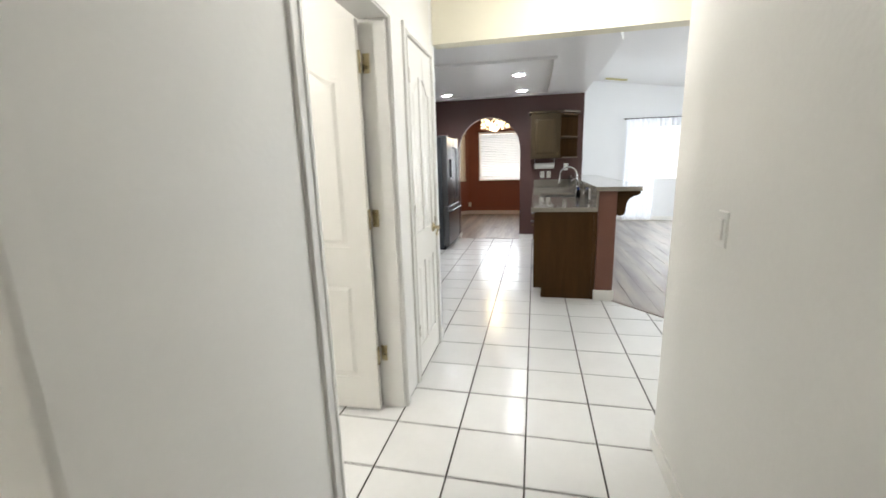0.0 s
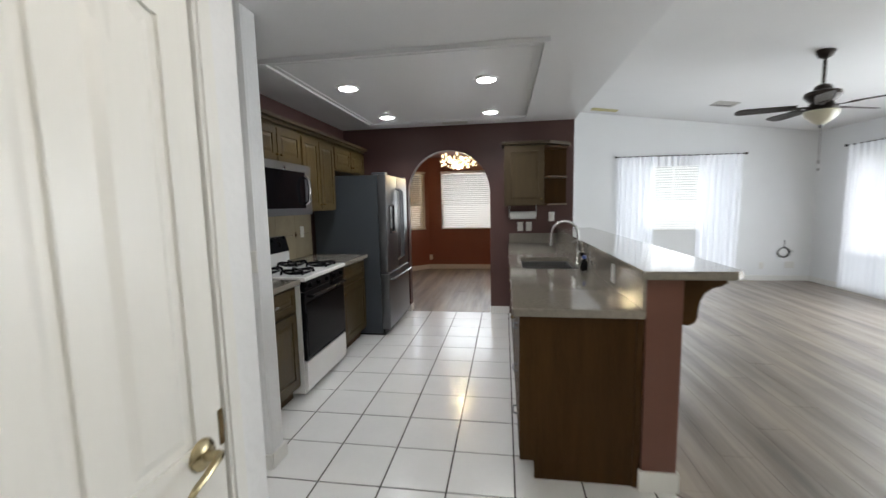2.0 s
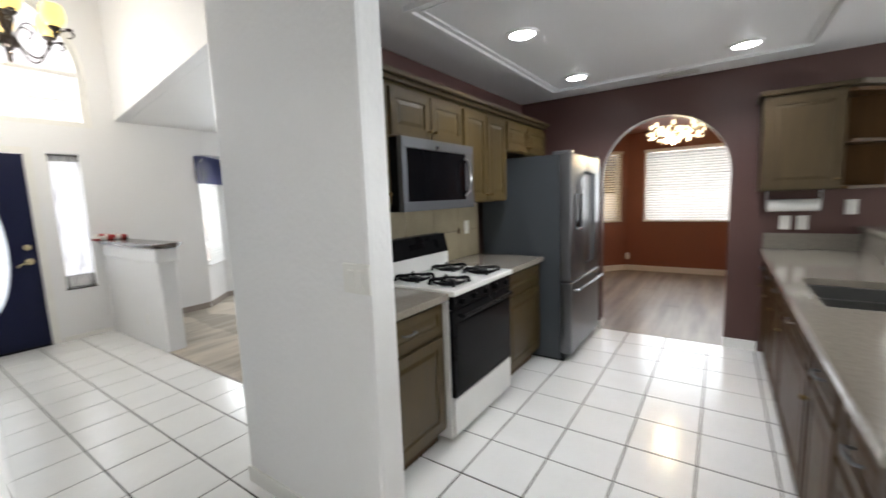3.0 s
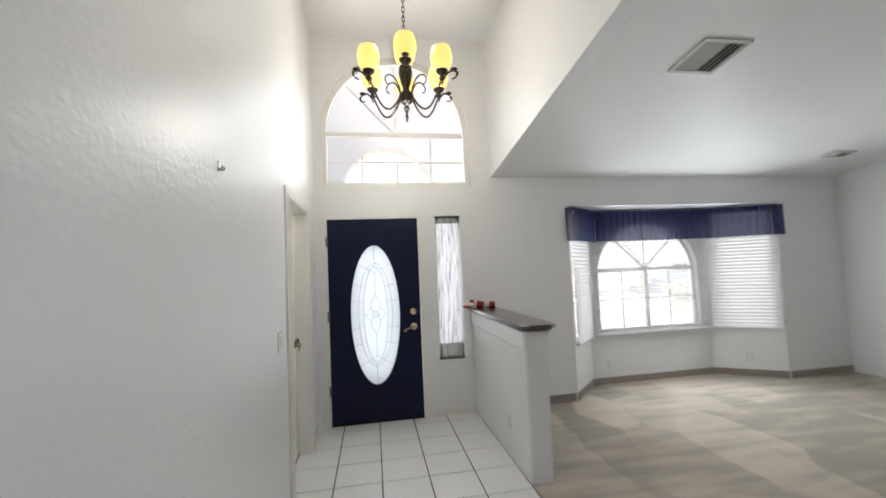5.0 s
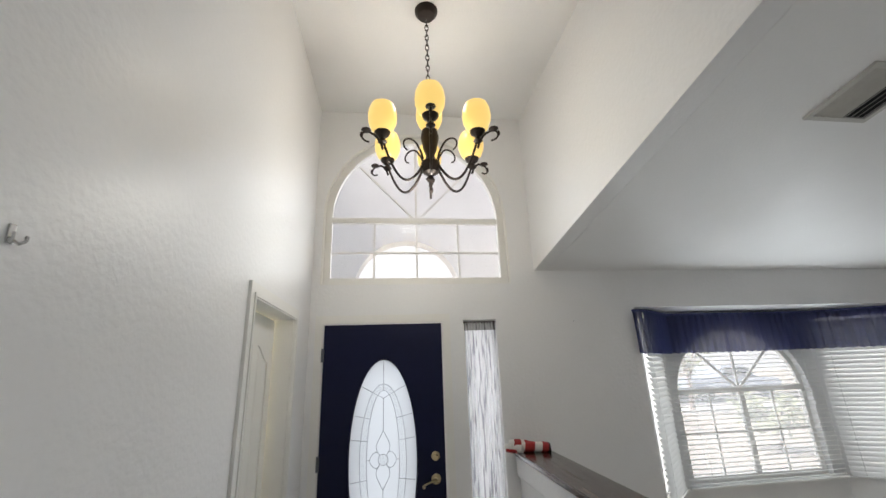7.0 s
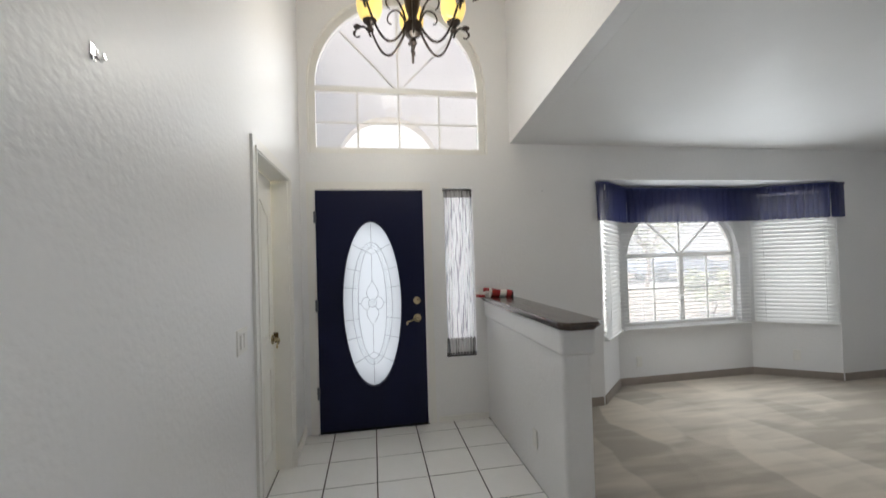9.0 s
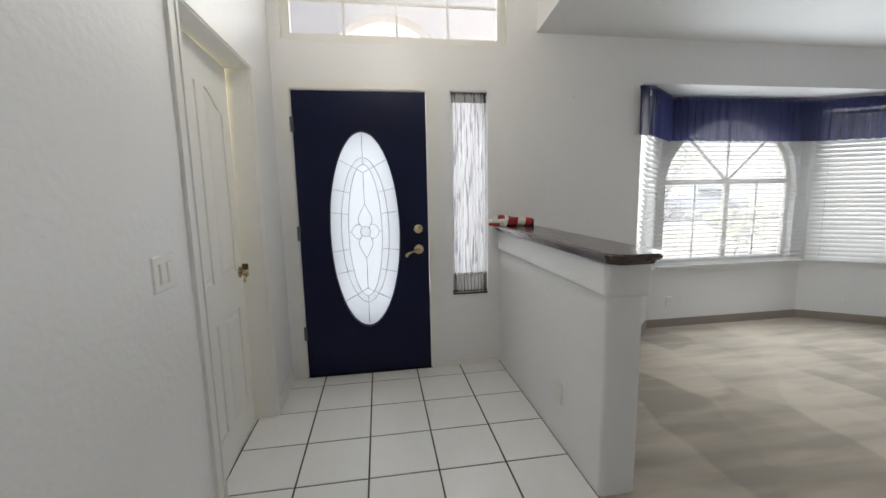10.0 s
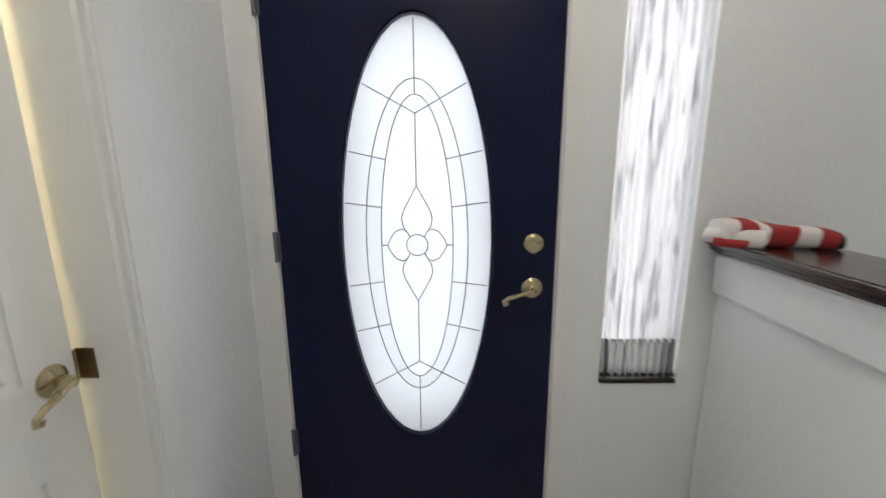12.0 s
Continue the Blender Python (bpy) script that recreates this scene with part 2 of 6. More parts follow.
GROUT = mat("dark_grout", (0.055, 0.05, 0.045), 0.9, vary=0.3, scale=3, grain=60, bump=0.002)
PLANK = mat("grey_brown_plank", (0.31, 0.263, 0.218), 0.36, vary=0.2, scale=4, grain=22, bump=0.0005, stretch=(9, 0.6, 1), obj_random=0.3)
streaked(PLANK)
CARPET = mat("cream_carpet", (0.55, 0.49, 0.415), 0.95, vary=0.06, scale=1.6, grain=260, bump=0.006, spec=0.1)
brushed(CARPET, 38, (0.7, 1.5, 1), 0.70)
NAVY = mat("navy_door_paint", (0.006, 0.008, 0.032), 0.38, spec=0.18, vary=0.2, scale=4, grain=90, bump=0.0006)
NAVYC = mat("navy_cloth", (0.062, 0.072, 0.20), 0.85, vary=0.2, scale=12, grain=200, bump=0.001, stretch=(1, 1, 0.3))
CABW = mat("olive_brown_cabinet_wood", (0.058, 0.038, 0.012), 0.36, spec=0.4, vary=0.5, scale=5, grain=60, bump=0.0006, stretch=(6, 6, 0.7), obj_random=0.2)
DARKW = mat("dark_brown_cabinet_wood", (0.056, 0.0275, 0.009), 0.42, spec=0.09, vary=0.35, scale=4, grain=50, bump=0.0005, stretch=(5, 5, 0.5))
CAPW = mat("dark_varnished_wood", (0.045, 0.022, 0.014), 0.22, vary=0.4, scale=4, grain=50, bump=0.0006, stretch=(0.8, 9, 9), coat=0.5)
STONE = mat("grey_quartz_counter", (0.25, 0.225, 0.19), 0.085, vary=0.18, scale=45, grain=170, bump=0.0001, coat=0.3)
SPLASH = mat("beige_stone_backsplash", (0.33, 0.28, 0.19), 0.35, vary=0.18, scale=8, grain=60, bump=0.0004)
STEEL = mat("brushed_steel", (0.17, 0.175, 0.185), 0.34, 0.9, vary=0.02, scale=0.8, grain=60)
DSTEEL = mat("dark_steel", (0.19, 0.20, 0.22), 0.34, 0.85, vary=0.03, scale=3, grain=60)
FRSIDE = mat("grey_fridge_side", (0.048, 0.056, 0.066), 0.5, 0.1, vary=0.06, scale=3, grain=300, bump=0.0004)
SINKM = mat("satin_sink_steel", (0.22, 0.22, 0.22), 0.35, 0.85, vary=0.05)
CHROME = mat("chrome", (0.55, 0.55, 0.55), 0.15, 1.0, vary=0.05)
BRASS = mat("aged_brass", (0.46, 0.39, 0.24), 0.28, 1.0, vary=0.25, scale=20)
DBRASS = mat("dark_brass", (0.16, 0.11, 0.05), 0.4, 0.9, vary=0.3, scale=20)
BRONZE = mat("dark_bronze", (0.030, 0.022, 0.018), 0.42, 0.6, vary=0.4, scale=30, grain=150, bump=0.0008)
BLACK = mat("black_enamel", (0.007, 0.007, 0.008), 0.3, vary=0.2, spec=0.07)
BGLASS = mat("black_oven_glass", (0.004, 0.004, 0.005), 0.12, vary=0.1, spec=0.06)
ENAMEL = mat("white_stove_enamel", (0.78, 0.78, 0.76), 0.2, vary=0.03, coat=0.3)
BROWNW = mat("brown_cabinet_wood", (0.056, 0.038, 0.018), 0.42, spec=0.3, vary=0.3, scale=5, grain=60, bump=0.0006, stretch=(6, 6, 0.7))
PLATE = mat("ivory_plastic_plate", (0.76, 0.75, 0.72), 0.35, vary=0.03)
WHITEP = mat("white_plastic", (0.80, 0.80, 0.80), 0.4, vary=0.03)
PAPER = mat("white_paper", (0.82, 0.82, 0.80), 0.9, vary=0.04, grain=150, bump=0.001)
TAUPE = mat("taupe_base_trim", (0.28, 0.24, 0.21), 0.5, vary=0.12, scale=6)
RED = mat("red_cloth", (0.30, 0.022, 0.022), 0.9, vary=0.2, scale=20, grain=300, bump=0.001)
DARKCL = mat("dark_red_cloth", (0.03, 0.012, 0.014), 0.9, vary=0.2, scale=20, grain=300, bump=0.001)
WHITEC = mat("white_cloth", (0.72, 0.69, 0.66), 0.9, vary=0.1, scale=20, grain=300, bump=0.001)
RUBBER = mat("black_cable", (0.02, 0.02, 0.02), 0.5, vary=0.2)
VENTM = mat("painted_vent_metal", (0.50, 0.49, 0.46), 0.45, vary=0.1, scale=15)
VENTD = mat("duct_shade", (0.03, 0.03, 0.03), 0.9)
YVENT = mat("yellowed_vent_metal", (0.55, 0.50, 0.26), 0.5, vary=0.12, scale=15)
LEAD = mat("grey_lead_came", (0.15, 0.15, 0.155), 0.5, 0.3, vary=0.2)
PLANKJ = mat("shadowed_plank_joint", (0.15, 0.13, 0.115), 0.8, vary=0.2)
GROUND = mat("pale_gravel_ground", (0.36, 0.33, 0.29), 0.95, vary=0.12, scale=0.8, grain=12, bump=0.01)
STUCCO = mat("porch_stucco", (0.76, 0.76, 0.75), 0.9, vary=0.06, scale=2, grain=60, bump=0.004)
# bark, leaf and truck colours are paled to stand in for outdoor glare
BARK = mat("bark", (0.24, 0.19, 0.15), 0.9, vary=0.3, scale=8, bump=0.004)
LEAF = mat("glare_paled_leaf", (0.32, 0.36, 0.22), 0.8, vary=0.4, scale=3, island=0.5)
CARP = mat("blue_vehicle_paint", (0.42, 0.49, 0.60), 0.3, vary=0.1, coat=0.4)
TYRE = mat("tyre_rubber", (0.02, 0.02, 0.02), 0.8)
NAVYV = sheer("navy_valance_cloth", (0.050, 0.058, 0.155), 0.11)
SHEER = sheer("white_sheer_cloth", (0.93, 0.94, 0.97), 0.16)
SLATM = sheer("white_blind_slat", (0.82, 0.82, 0.81), 0.0, through_share=0.10)
SLATT = sheer("tan_blind_slat", (0.66, 0.58, 0.44), 0.0, through_share=0.10)
SIDEC = sheer("grey_patterned_sheer", (0.7, 0.7, 0.7), 0.18, ((0.40, 0.40, 0.44), (0.80, 0.80, 0.82)))
SIDED = sheer("dark_patterned_band", (0.1, 0.09, 0.08), 0.05, ((0.03, 0.028, 0.026), (0.25, 0.24, 0.23)))
GLASS = pane_glass("clear_window_glass")
# milky share imitates the veil of glare over the bay view
VEILED = pane_glass("glare_veiled_glass", milk=0.34)
DGLASS = pane_glass("textured_door_glass", milk=0.93, tint=(0.6, 0.6, 0.6), rough=0.12, relief=0.002)
BEVELG = pane_glass("bevelled_door_glass", milk=0.06, rough=0.05)
AMBER = glow("amber_glass_shade", (1.0, 0.68, 0.20), 0.42, (0.60, 0.42, 0.14))
CANL = glow("lit_can_lens", (0.95, 0.97, 1.0), 8.0)
CRYSTAL = glow("lit_crystal", (1.0, 0.82, 0.5), 0.75, (0.8, 0.75, 0.6))
SKYGLOW = glow("glowing_sky_sheet", (0.96, 0.98, 1.0), 0.40, (0.3, 0.3, 0.3))
FROST = glow("frosted_fan_bowl", (1.0, 0.95, 0.8), 0.02, (0.42, 0.40, 0.30))

# ---- mesh helpers ----
WM = {}


def thing(name, base, label, category, group="", rz=0, kind=""):
    e = new(name)
    e.empty_display_size = 0.1
    m = pose(*base, 0, 0, rz)
    e.matrix_basis = m
    WM[e.name] = m
    return tagged(e, label, category, group, kind)


def mesh_of(name, bm, material, smooth=False):
    bmesh.ops.recalc_face_normals(bm, faces=bm.faces)
    me = bpy.data.meshes.new(name)
    bm.to_mesh(me)
    bm.free()
    me.materials.append(material)
    if smooth:
        for p in me.polygons:
            p.use_smooth = True
        me.set_sharp_from_angle(angle=radians(40))
    return me


def part(name, bm, material, parent, label="", smooth=False, local=False):
    """One mesh under a thing or part. Coordinates are the world's, or the thing's own if local."""
    if not local:
        bm.transform(WM[parent.name].inverted())
    o = new(name, mesh_of(name, bm, material, smooth))
    o.parent = parent
    WM[o.name] = WM[parent.name]
    return tagged(o, label)


def solid(name, bm, material, label, category="", kind="", smooth=False, group=""):
    o = new(name, mesh_of(name, bm, material, smooth))
    WM[o.name] = Matrix()
    return tagged(o, label, category, group, kind)


def box(x0, x1, y0, y1, z0, z1, bev=0.0, bm=None, seg=2):
    b = bmesh.new()
    bmesh.ops.create_cube(b, size=1)
    for v in b.verts:
        v.co = Vector((x0 + (v.co.x + 0.5) * (x1 - x0), y0 + (v.co.y + 0.5) * (y1 - y0), z0 + (v.co.z + 0.5) * (z1 - z0)))
    if bev:
        bmesh.ops.bevel(b, geom=b.edges[:], offset=bev, segments=seg, affect="EDGES", profile=0.6)
    return join(bm, b)


def join(a, b):
    if a is None:
        return b
    me = bpy.data.meshes.new("tmp")
    b.to_mesh(me)
    b.free()
    a.from_mesh(me)
    bpy.data.meshes.remove(me)
    return a


def cyl(p0, p1, r0, r1=None, seg=16, bm=None):
    p0, p1 = Vector(p0), Vector(p1)
    b = bmesh.new()
    bmesh.ops.create_cone(b, cap_ends=True, segments=seg, radius1=r0, radius2=r0 if r1 is None else r1, depth=(p1 - p0).length)
    b.transform(Matrix.Translation((p0 + p1) / 2) @ (p1 - p0).to_track_quat("Z", "Y").to_matrix().to_4x4())
    return join(bm, b)


def ball(c, r, bm=None, sx=1, sy=1, sz=1, u=12, v=8):
    b = bmesh.new()
    bmesh.ops.create_uvsphere(b, u_segments=u, v_segments=v, radius=r)
    b.transform(Matrix.Translation(c) @ Matrix.Diagonal((sx, sy, sz, 1)))
    return join(bm, b)


def lathe(profile, c, seg=24, bm=None, turn=None):
    """Rings of (radius, height) round the z axis at c."""
    b = bmesh.new()
    rings = []
    for r, h in profile:
        rings.append([b.verts.new((r * math.cos(2 * math.pi * k / seg), r * math.sin(2 * math.pi * k / seg), h)) for k in range(seg)])
    for a, d in zip(rings, rings[1:]):
        for k in range(seg):
            b.faces.new((a[k], a[(k + 1) % seg], d[(k + 1) % seg], d[k]))
    for ring, flip in ((rings[0], True), (rings[-1], False)):
        b.faces.new(ring[::-1] if flip else ring)
    b.transform(Matrix.Translation(c) @ (turn or Matrix()))
    return join(bm, b)


def tube(pts, r, seg=8, bm=None, closed=False, taper=None):
    b = bmesh.new()
    pts = [Vector(p) for p in pts]
    n = len(pts)
    rings = []
    side = None
    for i, p in enumerate(pts):
        a = pts[(i - 1) % n] if closed or i else pts[0]
        d = pts[(i + 1) % n] if closed or i < n - 1 else pts[-1]
        way = (d - a).normalized()
        if side is None:
            side = way.orthogonal().normalized()
        side = (side - way * side.dot(way)).normalized()
        up = way.cross(side)
        q = r if taper is None else r + (taper - r) * i / (n - 1)
        rings.append([b.verts.new(p + q * (math.cos(2 * math.pi * k / seg) * side + math.sin(2 * math.pi * k / seg) * up)) for k in range(seg)])
    pairs = list(zip(rings, rings[1:])) + ([(rings[-1], rings[0])] if closed else [])
    for a, d in pairs:
        for k in range(seg):
            b.faces.new((a[k], a[(k + 1) % seg], d[(k + 1) % seg], d[k]))
    if not closed:
        b.faces.new(rings[0][::-1])
        b.faces.new(rings[-1])
    return join(bm, b)


AXES = {
    "x": lambda u, v, w: (w, u, v),
    "y": lambda u, v, w: (u, w, v),
    "z": lambda u, v, w: (u, v, w),
}


def plate(axis, w0, w1, outer, holes=(), bm=None):
    """A flat plate with holes: outlines in the plane across the axis, thickness from w0 to w1."""
    b = bmesh.new()
    f = AXES[axis]
    edges = []
    for loop in (outer, *holes):
        vs = [b.verts.new(f(u, v, w0)) for u, v in loop]
        edges += [b.edges.new((vs[k], vs[(k + 1) % len(vs)])) for k in range(len(vs))]
    bmesh.ops.triangle_fill(b, use_beauty=True, use_dissolve=False, edges=edges)
    r = bmesh.ops.extrude_face_region(b, geom=b.faces[:])
    d = Vector(f(0, 0, w1)) - Vector(f(0, 0, w0))
    bmesh.ops.translate(b, vec=d, verts=[g for g in r["geom"] if isinstance(g, bmesh.types.BMVert)])
    return join(bm, b)


def rect(u0, u1, v0, v1):
    return [(u0, v0), (u1, v0), (u1, v1), (u0, v1)]


def arched(u0, u1, v0, spring, rise, n=24):
    c, a = (u0 + u1) / 2, (u1 - u0) / 2
    return [(u0, v0), (u1, v0)] + [(c + a * math.cos(math.pi * k / n), spring + rise * math.sin(math.pi * k / n)) for k in range(n + 1)]


def oval(cu, cv, a, b, n=48):
    return [(cu + a * math.cos(2 * math.pi * k / n), cv + b * math.sin(2 * math.pi * k / n)) for k in range(n)]


def grown(loop, d):
    """The outline moved outward by about d, from its middle."""
    us, vs = [p[0] for p in loop], [p[1] for p in loop]
    cu, cv = (min(us) + max(us)) / 2, (min(vs) + max(vs)) / 2
    a, b = (max(us) - min(us)) / 2, (max(vs) - min(vs)) / 2
    return [(cu + (u - cu) * (a + d) / a, cv + (v - cv) * (b + d) / b) for u, v in loop]


def field(axis, w0, w1, loop, inset, bm=None):
    """A raised panel: an outline at w0 that narrows to w1."""
    b = bmesh.new()
    f = AXES[axis]
    lo = [b.verts.new(f(u, v, w0)) for u, v in loop]
    hi = [b.verts.new(f(u, v, w1)) for u, v in grown(loop, -inset)]
    n = len(lo)
    for k in range(n):
        b.faces.new((lo[k], lo[(k + 1) % n], hi[(k + 1) % n], hi[k]))
    b.faces.new(hi)
    b.faces.new(lo[::-1])
    return join(bm, b)


def clip_poly(poly, a, b):
    """Keeps what lies to the left of the line from a to b."""
    out = []
    side = lambda p: (b[0] - a[0]) * (p[1] - a[1]) - (b[1] - a[1]) * (p[0] - a[0])
    for k, p in enumerate(poly):
        q = poly[(k + 1) % len(poly)]
        s, t = side(p), side(q)
        if s >= 0:
            out.append(p)
        if s * t < 0:
            m = s / (s - t)
            out.append((p[0] + (q[0] - p[0]) * m, p[1] + (q[1] - p[1]) * m))
    return out


def inside(poly, region):
    for k in range(len(region)):
        poly = clip_poly(poly, region[k], region[(k + 1) % len(region)])
        if len(poly) < 3:
            return []
    area2 = sum(p[0] * q[1] - q[0] * p[1] for p, q in zip(poly, poly[1:] + poly[:1]))
    return poly if abs(area2) > 4e-4 else []

# ---- structure ----
XF, YS = -5.88, 2.55          # inside faces of the front wall and of the entry's plain wall
TALL, HALLC, SOF = 3.99, 2.44, 2.41


def west_slope(x):
    return 2.48 + 0.147 * (x - XF)


def east_slope(x):
    return 2.48 + 0.133 * (5.45 - x)


def structure(name, bm, material, label):
    return solid(name, bm, material, label, kind="structure")


# front wall: door, sidelight, arched window, opening to the bay
ARCHWIN = arched(2.615, 4.195, 2.37, 2.97, 0.815)
SIDEHOLE = rect(3.765, 4.04, 0.565, 2.07)
front = plate("x", XF - 0.15, XF, [(2.3, -0.02), (2.65, -0.02), (2.65, 2.06), (3.60, 2.06), (3.60, -0.02), (5.28, -0.02), (5.28, 2.15), (8.06, 2.15), (8.06, -0.02), (9.15, -0.02), (9.15, 4.1), (2.3, 4.1)], [ARCHWIN, SIDEHOLE])
wall_front = structure("wall_front", front, WALL, "white textured entry wall with door, sidelight and arched window openings")
# entry's plain wall, with a door opening
structure("wall_entry", plate("y", YS - 0.13, YS, [(XF, -0.02), (-5.36, -0.02), (-5.36, 2.045), (-4.53, 2.045), (-4.53, -0.02), (-0.287, -0.02), (-0.287, 4.1), (XF, 4.1)]), WALL, "tall white wall with knockdown texture beside the entry")
# hall
structure("wall_hall_doors", plate("x", -0.417, -0.287, [(-1.6, -0.02), (-0.90, -0.02), (-0.90, 2.045), (-0.03, 2.045), (-0.03, -0.02), (0.80, -0.02), (0.80, 2.045), (1.575, 2.045), (1.575, -0.02), (1.865, -0.02), (1.865, 2.05), (2.405, 2.05), (2.405, -0.02), (YS - 0.132, -0.02), (YS - 0.132, 2.6), (-1.6, 2.6)]), CREAM, "off-white hall wall with two door openings")
bm = box(0.985, 1.115, -1.6, 1.49, -0.02, 2.6, 0.018)
structure("wall_hall_switch", bm, CREAM, "off-white hall wall with a rounded end")
structure("wall_hall_end", box(-0.287, 0.985, -1.73, -1.6, -0.02, 2.6), CREAM, "off-white wall that closes the hall")
structure("wall_alcove", box(1.115, 2.62, 1.36, 1.49, -0.02, 2.6, bm=box(2.5, 2.62, 1.492, 2.498, -0.02, 2.6)), CREAM, "off-white wall beside the hall opening")
structure("wall_header", plate("y", 2.5, 2.62, [(-0.285, 2.147), (2.5, 2.147), (2.5, -0.02), (5.5, -0.02), (5.5, 3.4), (-0.285, 3.4)]), HEADER, "header tinted as if warmly lit, over the opening from hall to kitchen")
structure("ceiling_hall", box(-0.42, 2.62, -1.73, 2.498, HALLC, HALLC + 0.1), CEIL, "off-white hall ceiling")
# bedroom behind the open door
structure("wall_bedroom", box(-3.0, -2.9, -1.6, 2.4, -0.02, 2.6, bm=box(-2.9, -0.42, -1.73, -1.6, -0.02, 2.6)), CREAM, "plain off-white bedroom wall")
# wall added close behind the open door so its gap reads dark
structure("wall_bedroom_door", box(-2.9, -0.419, 1.585, 1.68, -0.02, 2.6), CREAM, "off-white wall added behind the open door to darken its gap")
structure("ceiling_bedroom", box(-3.0, -0.42, -1.73, 2.4, HALLC, HALLC + 0.1), CEIL, "off-white bedroom ceiling")
# south closet room behind the ajar door
structure("wall_closet_room", box(XF, -3.8, 1.2, 1.3, -0.02, 2.6, bm=box(-3.9, -3.8, 1.3, 2.42, -0.02, 2.6, bm=box(XF - 0.15, XF, 1.2, 2.3, -0.02, 2.6))), CREAM, "off-white wall behind the ajar door")
structure("ceiling_closet_room", box(XF - 0.15, -3.8, 1.2, 2.42, HALLC, HALLC + 0.1), CEIL, "off-white ceiling behind the ajar door")
# partition between entry and kitchen
structure("wall_partition", box(-1.88, -0.92, 3.53, 3.66, -0.02, 4.0, 0.02), WALL, "white partition wall end with rounded corners")
structure("wall_kitchen_left", box(-1.88, -1.75, 3.66, 10.5, -0.02, 4.0), PLUM, "plum painted kitchen wall behind the cabinets")
structure("wall_living_inner", box(-1.892, -1.884, 3.66, 9.0, -0.02, 3.2), WALL, "white living room wall")
structure("wall_living_far", box(XF - 0.15, -1.884, 9.0, 9.12, -0.02, 3.2), WALL, "white living room end wall")
# upper wall between the tall entry and the lower sloped ceiling
up = plate("y", 4.41, 4.53, [(XF, west_slope(XF)), (-1.892, west_slope(-1.892)), (-1.892, TALL), (XF, TALL)])
structure("wall_upper", up, WALL, "white upper wall over the living room opening")
structure("wall_upper_end", box(-0.92, -0.80, 2.552, 3.66, SOF + 0.002, TALL, bm=box(-0.92, -0.80, 3.66, 4.53, 2.7, TALL)), WALL, "white wall over the kitchen entrance")
structure("ceiling_entry", box(XF - 0.15, -0.80, 2.42, 4.53, TALL, TALL + 0.1), CEIL, "white high entry ceiling")
b = bmesh.new()
va = [b.verts.new((x, y, west_slope(x) + dz)) for dz in (0, 0.1) for x, y in ((XF - 0.15, 4.532), (-1.89, 4.532), (-1.89, 9.12), (XF - 0.15, 9.12))]
for q in ((0, 1, 2, 3), (7, 6, 5, 4), (0, 4, 5, 1), (1, 5, 6, 2), (2, 6, 7, 3), (3, 7, 4, 0)):
    b.faces.new([va[k] for k in q])
structure("ceiling_living", b, CEIL, "white sloped living room ceiling")
# great room vault
b = bmesh.new()
va = [b.verts.new((x, y, east_slope(x) + dz)) for dz in (0, 0.1) for x, y in ((-0.80, 2.62), (5.6, 2.62), (5.6, 9.4), (-0.80, 9.4))]
for q in ((0, 1, 2, 3), (7, 6, 5, 4), (0, 4, 5, 1), (1, 5, 6, 2), (2, 6, 7, 3), (3, 7, 4, 0)):
    b.faces.new([va[k] for k in q])
structure("ceiling_great_room", b, CEIL, "white vaulted great room ceiling")
# kitchen soffit with a chamfered corner and a shallow tray
SOFP = [(-1.75, 3.66), (-0.92, 3.66), (-0.80, 2.622), (0.22, 2.622), (1.075, 3.47), (1.187, 3.9), (1.187, 6.82), (-1.75, 6.82)]
TRAY = rect(-1.25, 0.585, 4.27, 6.42)
sof = plate("z", SOF, SOF + 0.10, SOFP)
sof = plate("z", SOF - 0.016, SOF - 0.0005, TRAY, bm=sof)
sof = plate("z", SOF + 0.10, 2.98, [(-0.79, 2.622), (0.22, 2.622), (1.075, 3.47), (1.187, 3.9), (1.187, 6.82), (1.1, 6.82), (1.1, 3.95), (1.0, 3.55), (0.15, 2.72), (-0.79, 2.72)], bm=sof)
structure("ceiling_kitchen", sof, CEILK, "grey-white dropped kitchen ceiling with a shallow tray")
tr = plate("z", SOF - 0.030, SOF - 0.001, rect(-1.285, 0.62, 4.235, 6.455), [rect(-1.252, 0.587, 4.268, 6.422)])
tr = plate("z", SOF - 0.022, SOF - 0.0165, rect(-1.22, 0.555, 4.30, 6.39), [rect(-1.205, 0.54, 4.315, 6.375)], bm=tr)
structure("trim_tray", tr, CEILK, "painted moulding round the kitchen ceiling tray")
# kitchen back wall with arch, bar wall
structure("wall_kitchen_back", plate("y", 6.82, 6.95, [(-1.75, -0.02), (-0.905, -0.02)] + arched(-0.905, 0.163, -0.02, 1.56, 0.545)[:1:-1] + [(0.163, -0.02), (1.18, -0.02), (1.18, 3.2), (-1.75, 3.2)]), PLUM, "dark plum wall with an arched opening")
bw = box(1.0, 1.16, 3.6, 6.82, -0.02, 1.058, 0.004)
structure("wall_bar", bw, POSTB, "brown painted half wall that carries the bar top")
# nook
structure("wall_nook", plate("y", 10.4, 10.55, [(-1.3, -0.02), (1.06, -0.02), (1.06, 2.6), (-1.3, 2.6)], [rect(-1.0, 0.52, 0.90, 2.10)]), RUST, "rust brown nook wall with a window opening")
ang = plate("y", 0.0, 0.15, [(0, -0.02), (0.92, -0.02), (0.92, 2.6), (0, 2.6)], [rect(0.14, 0.75, 0.90, 2.10)])
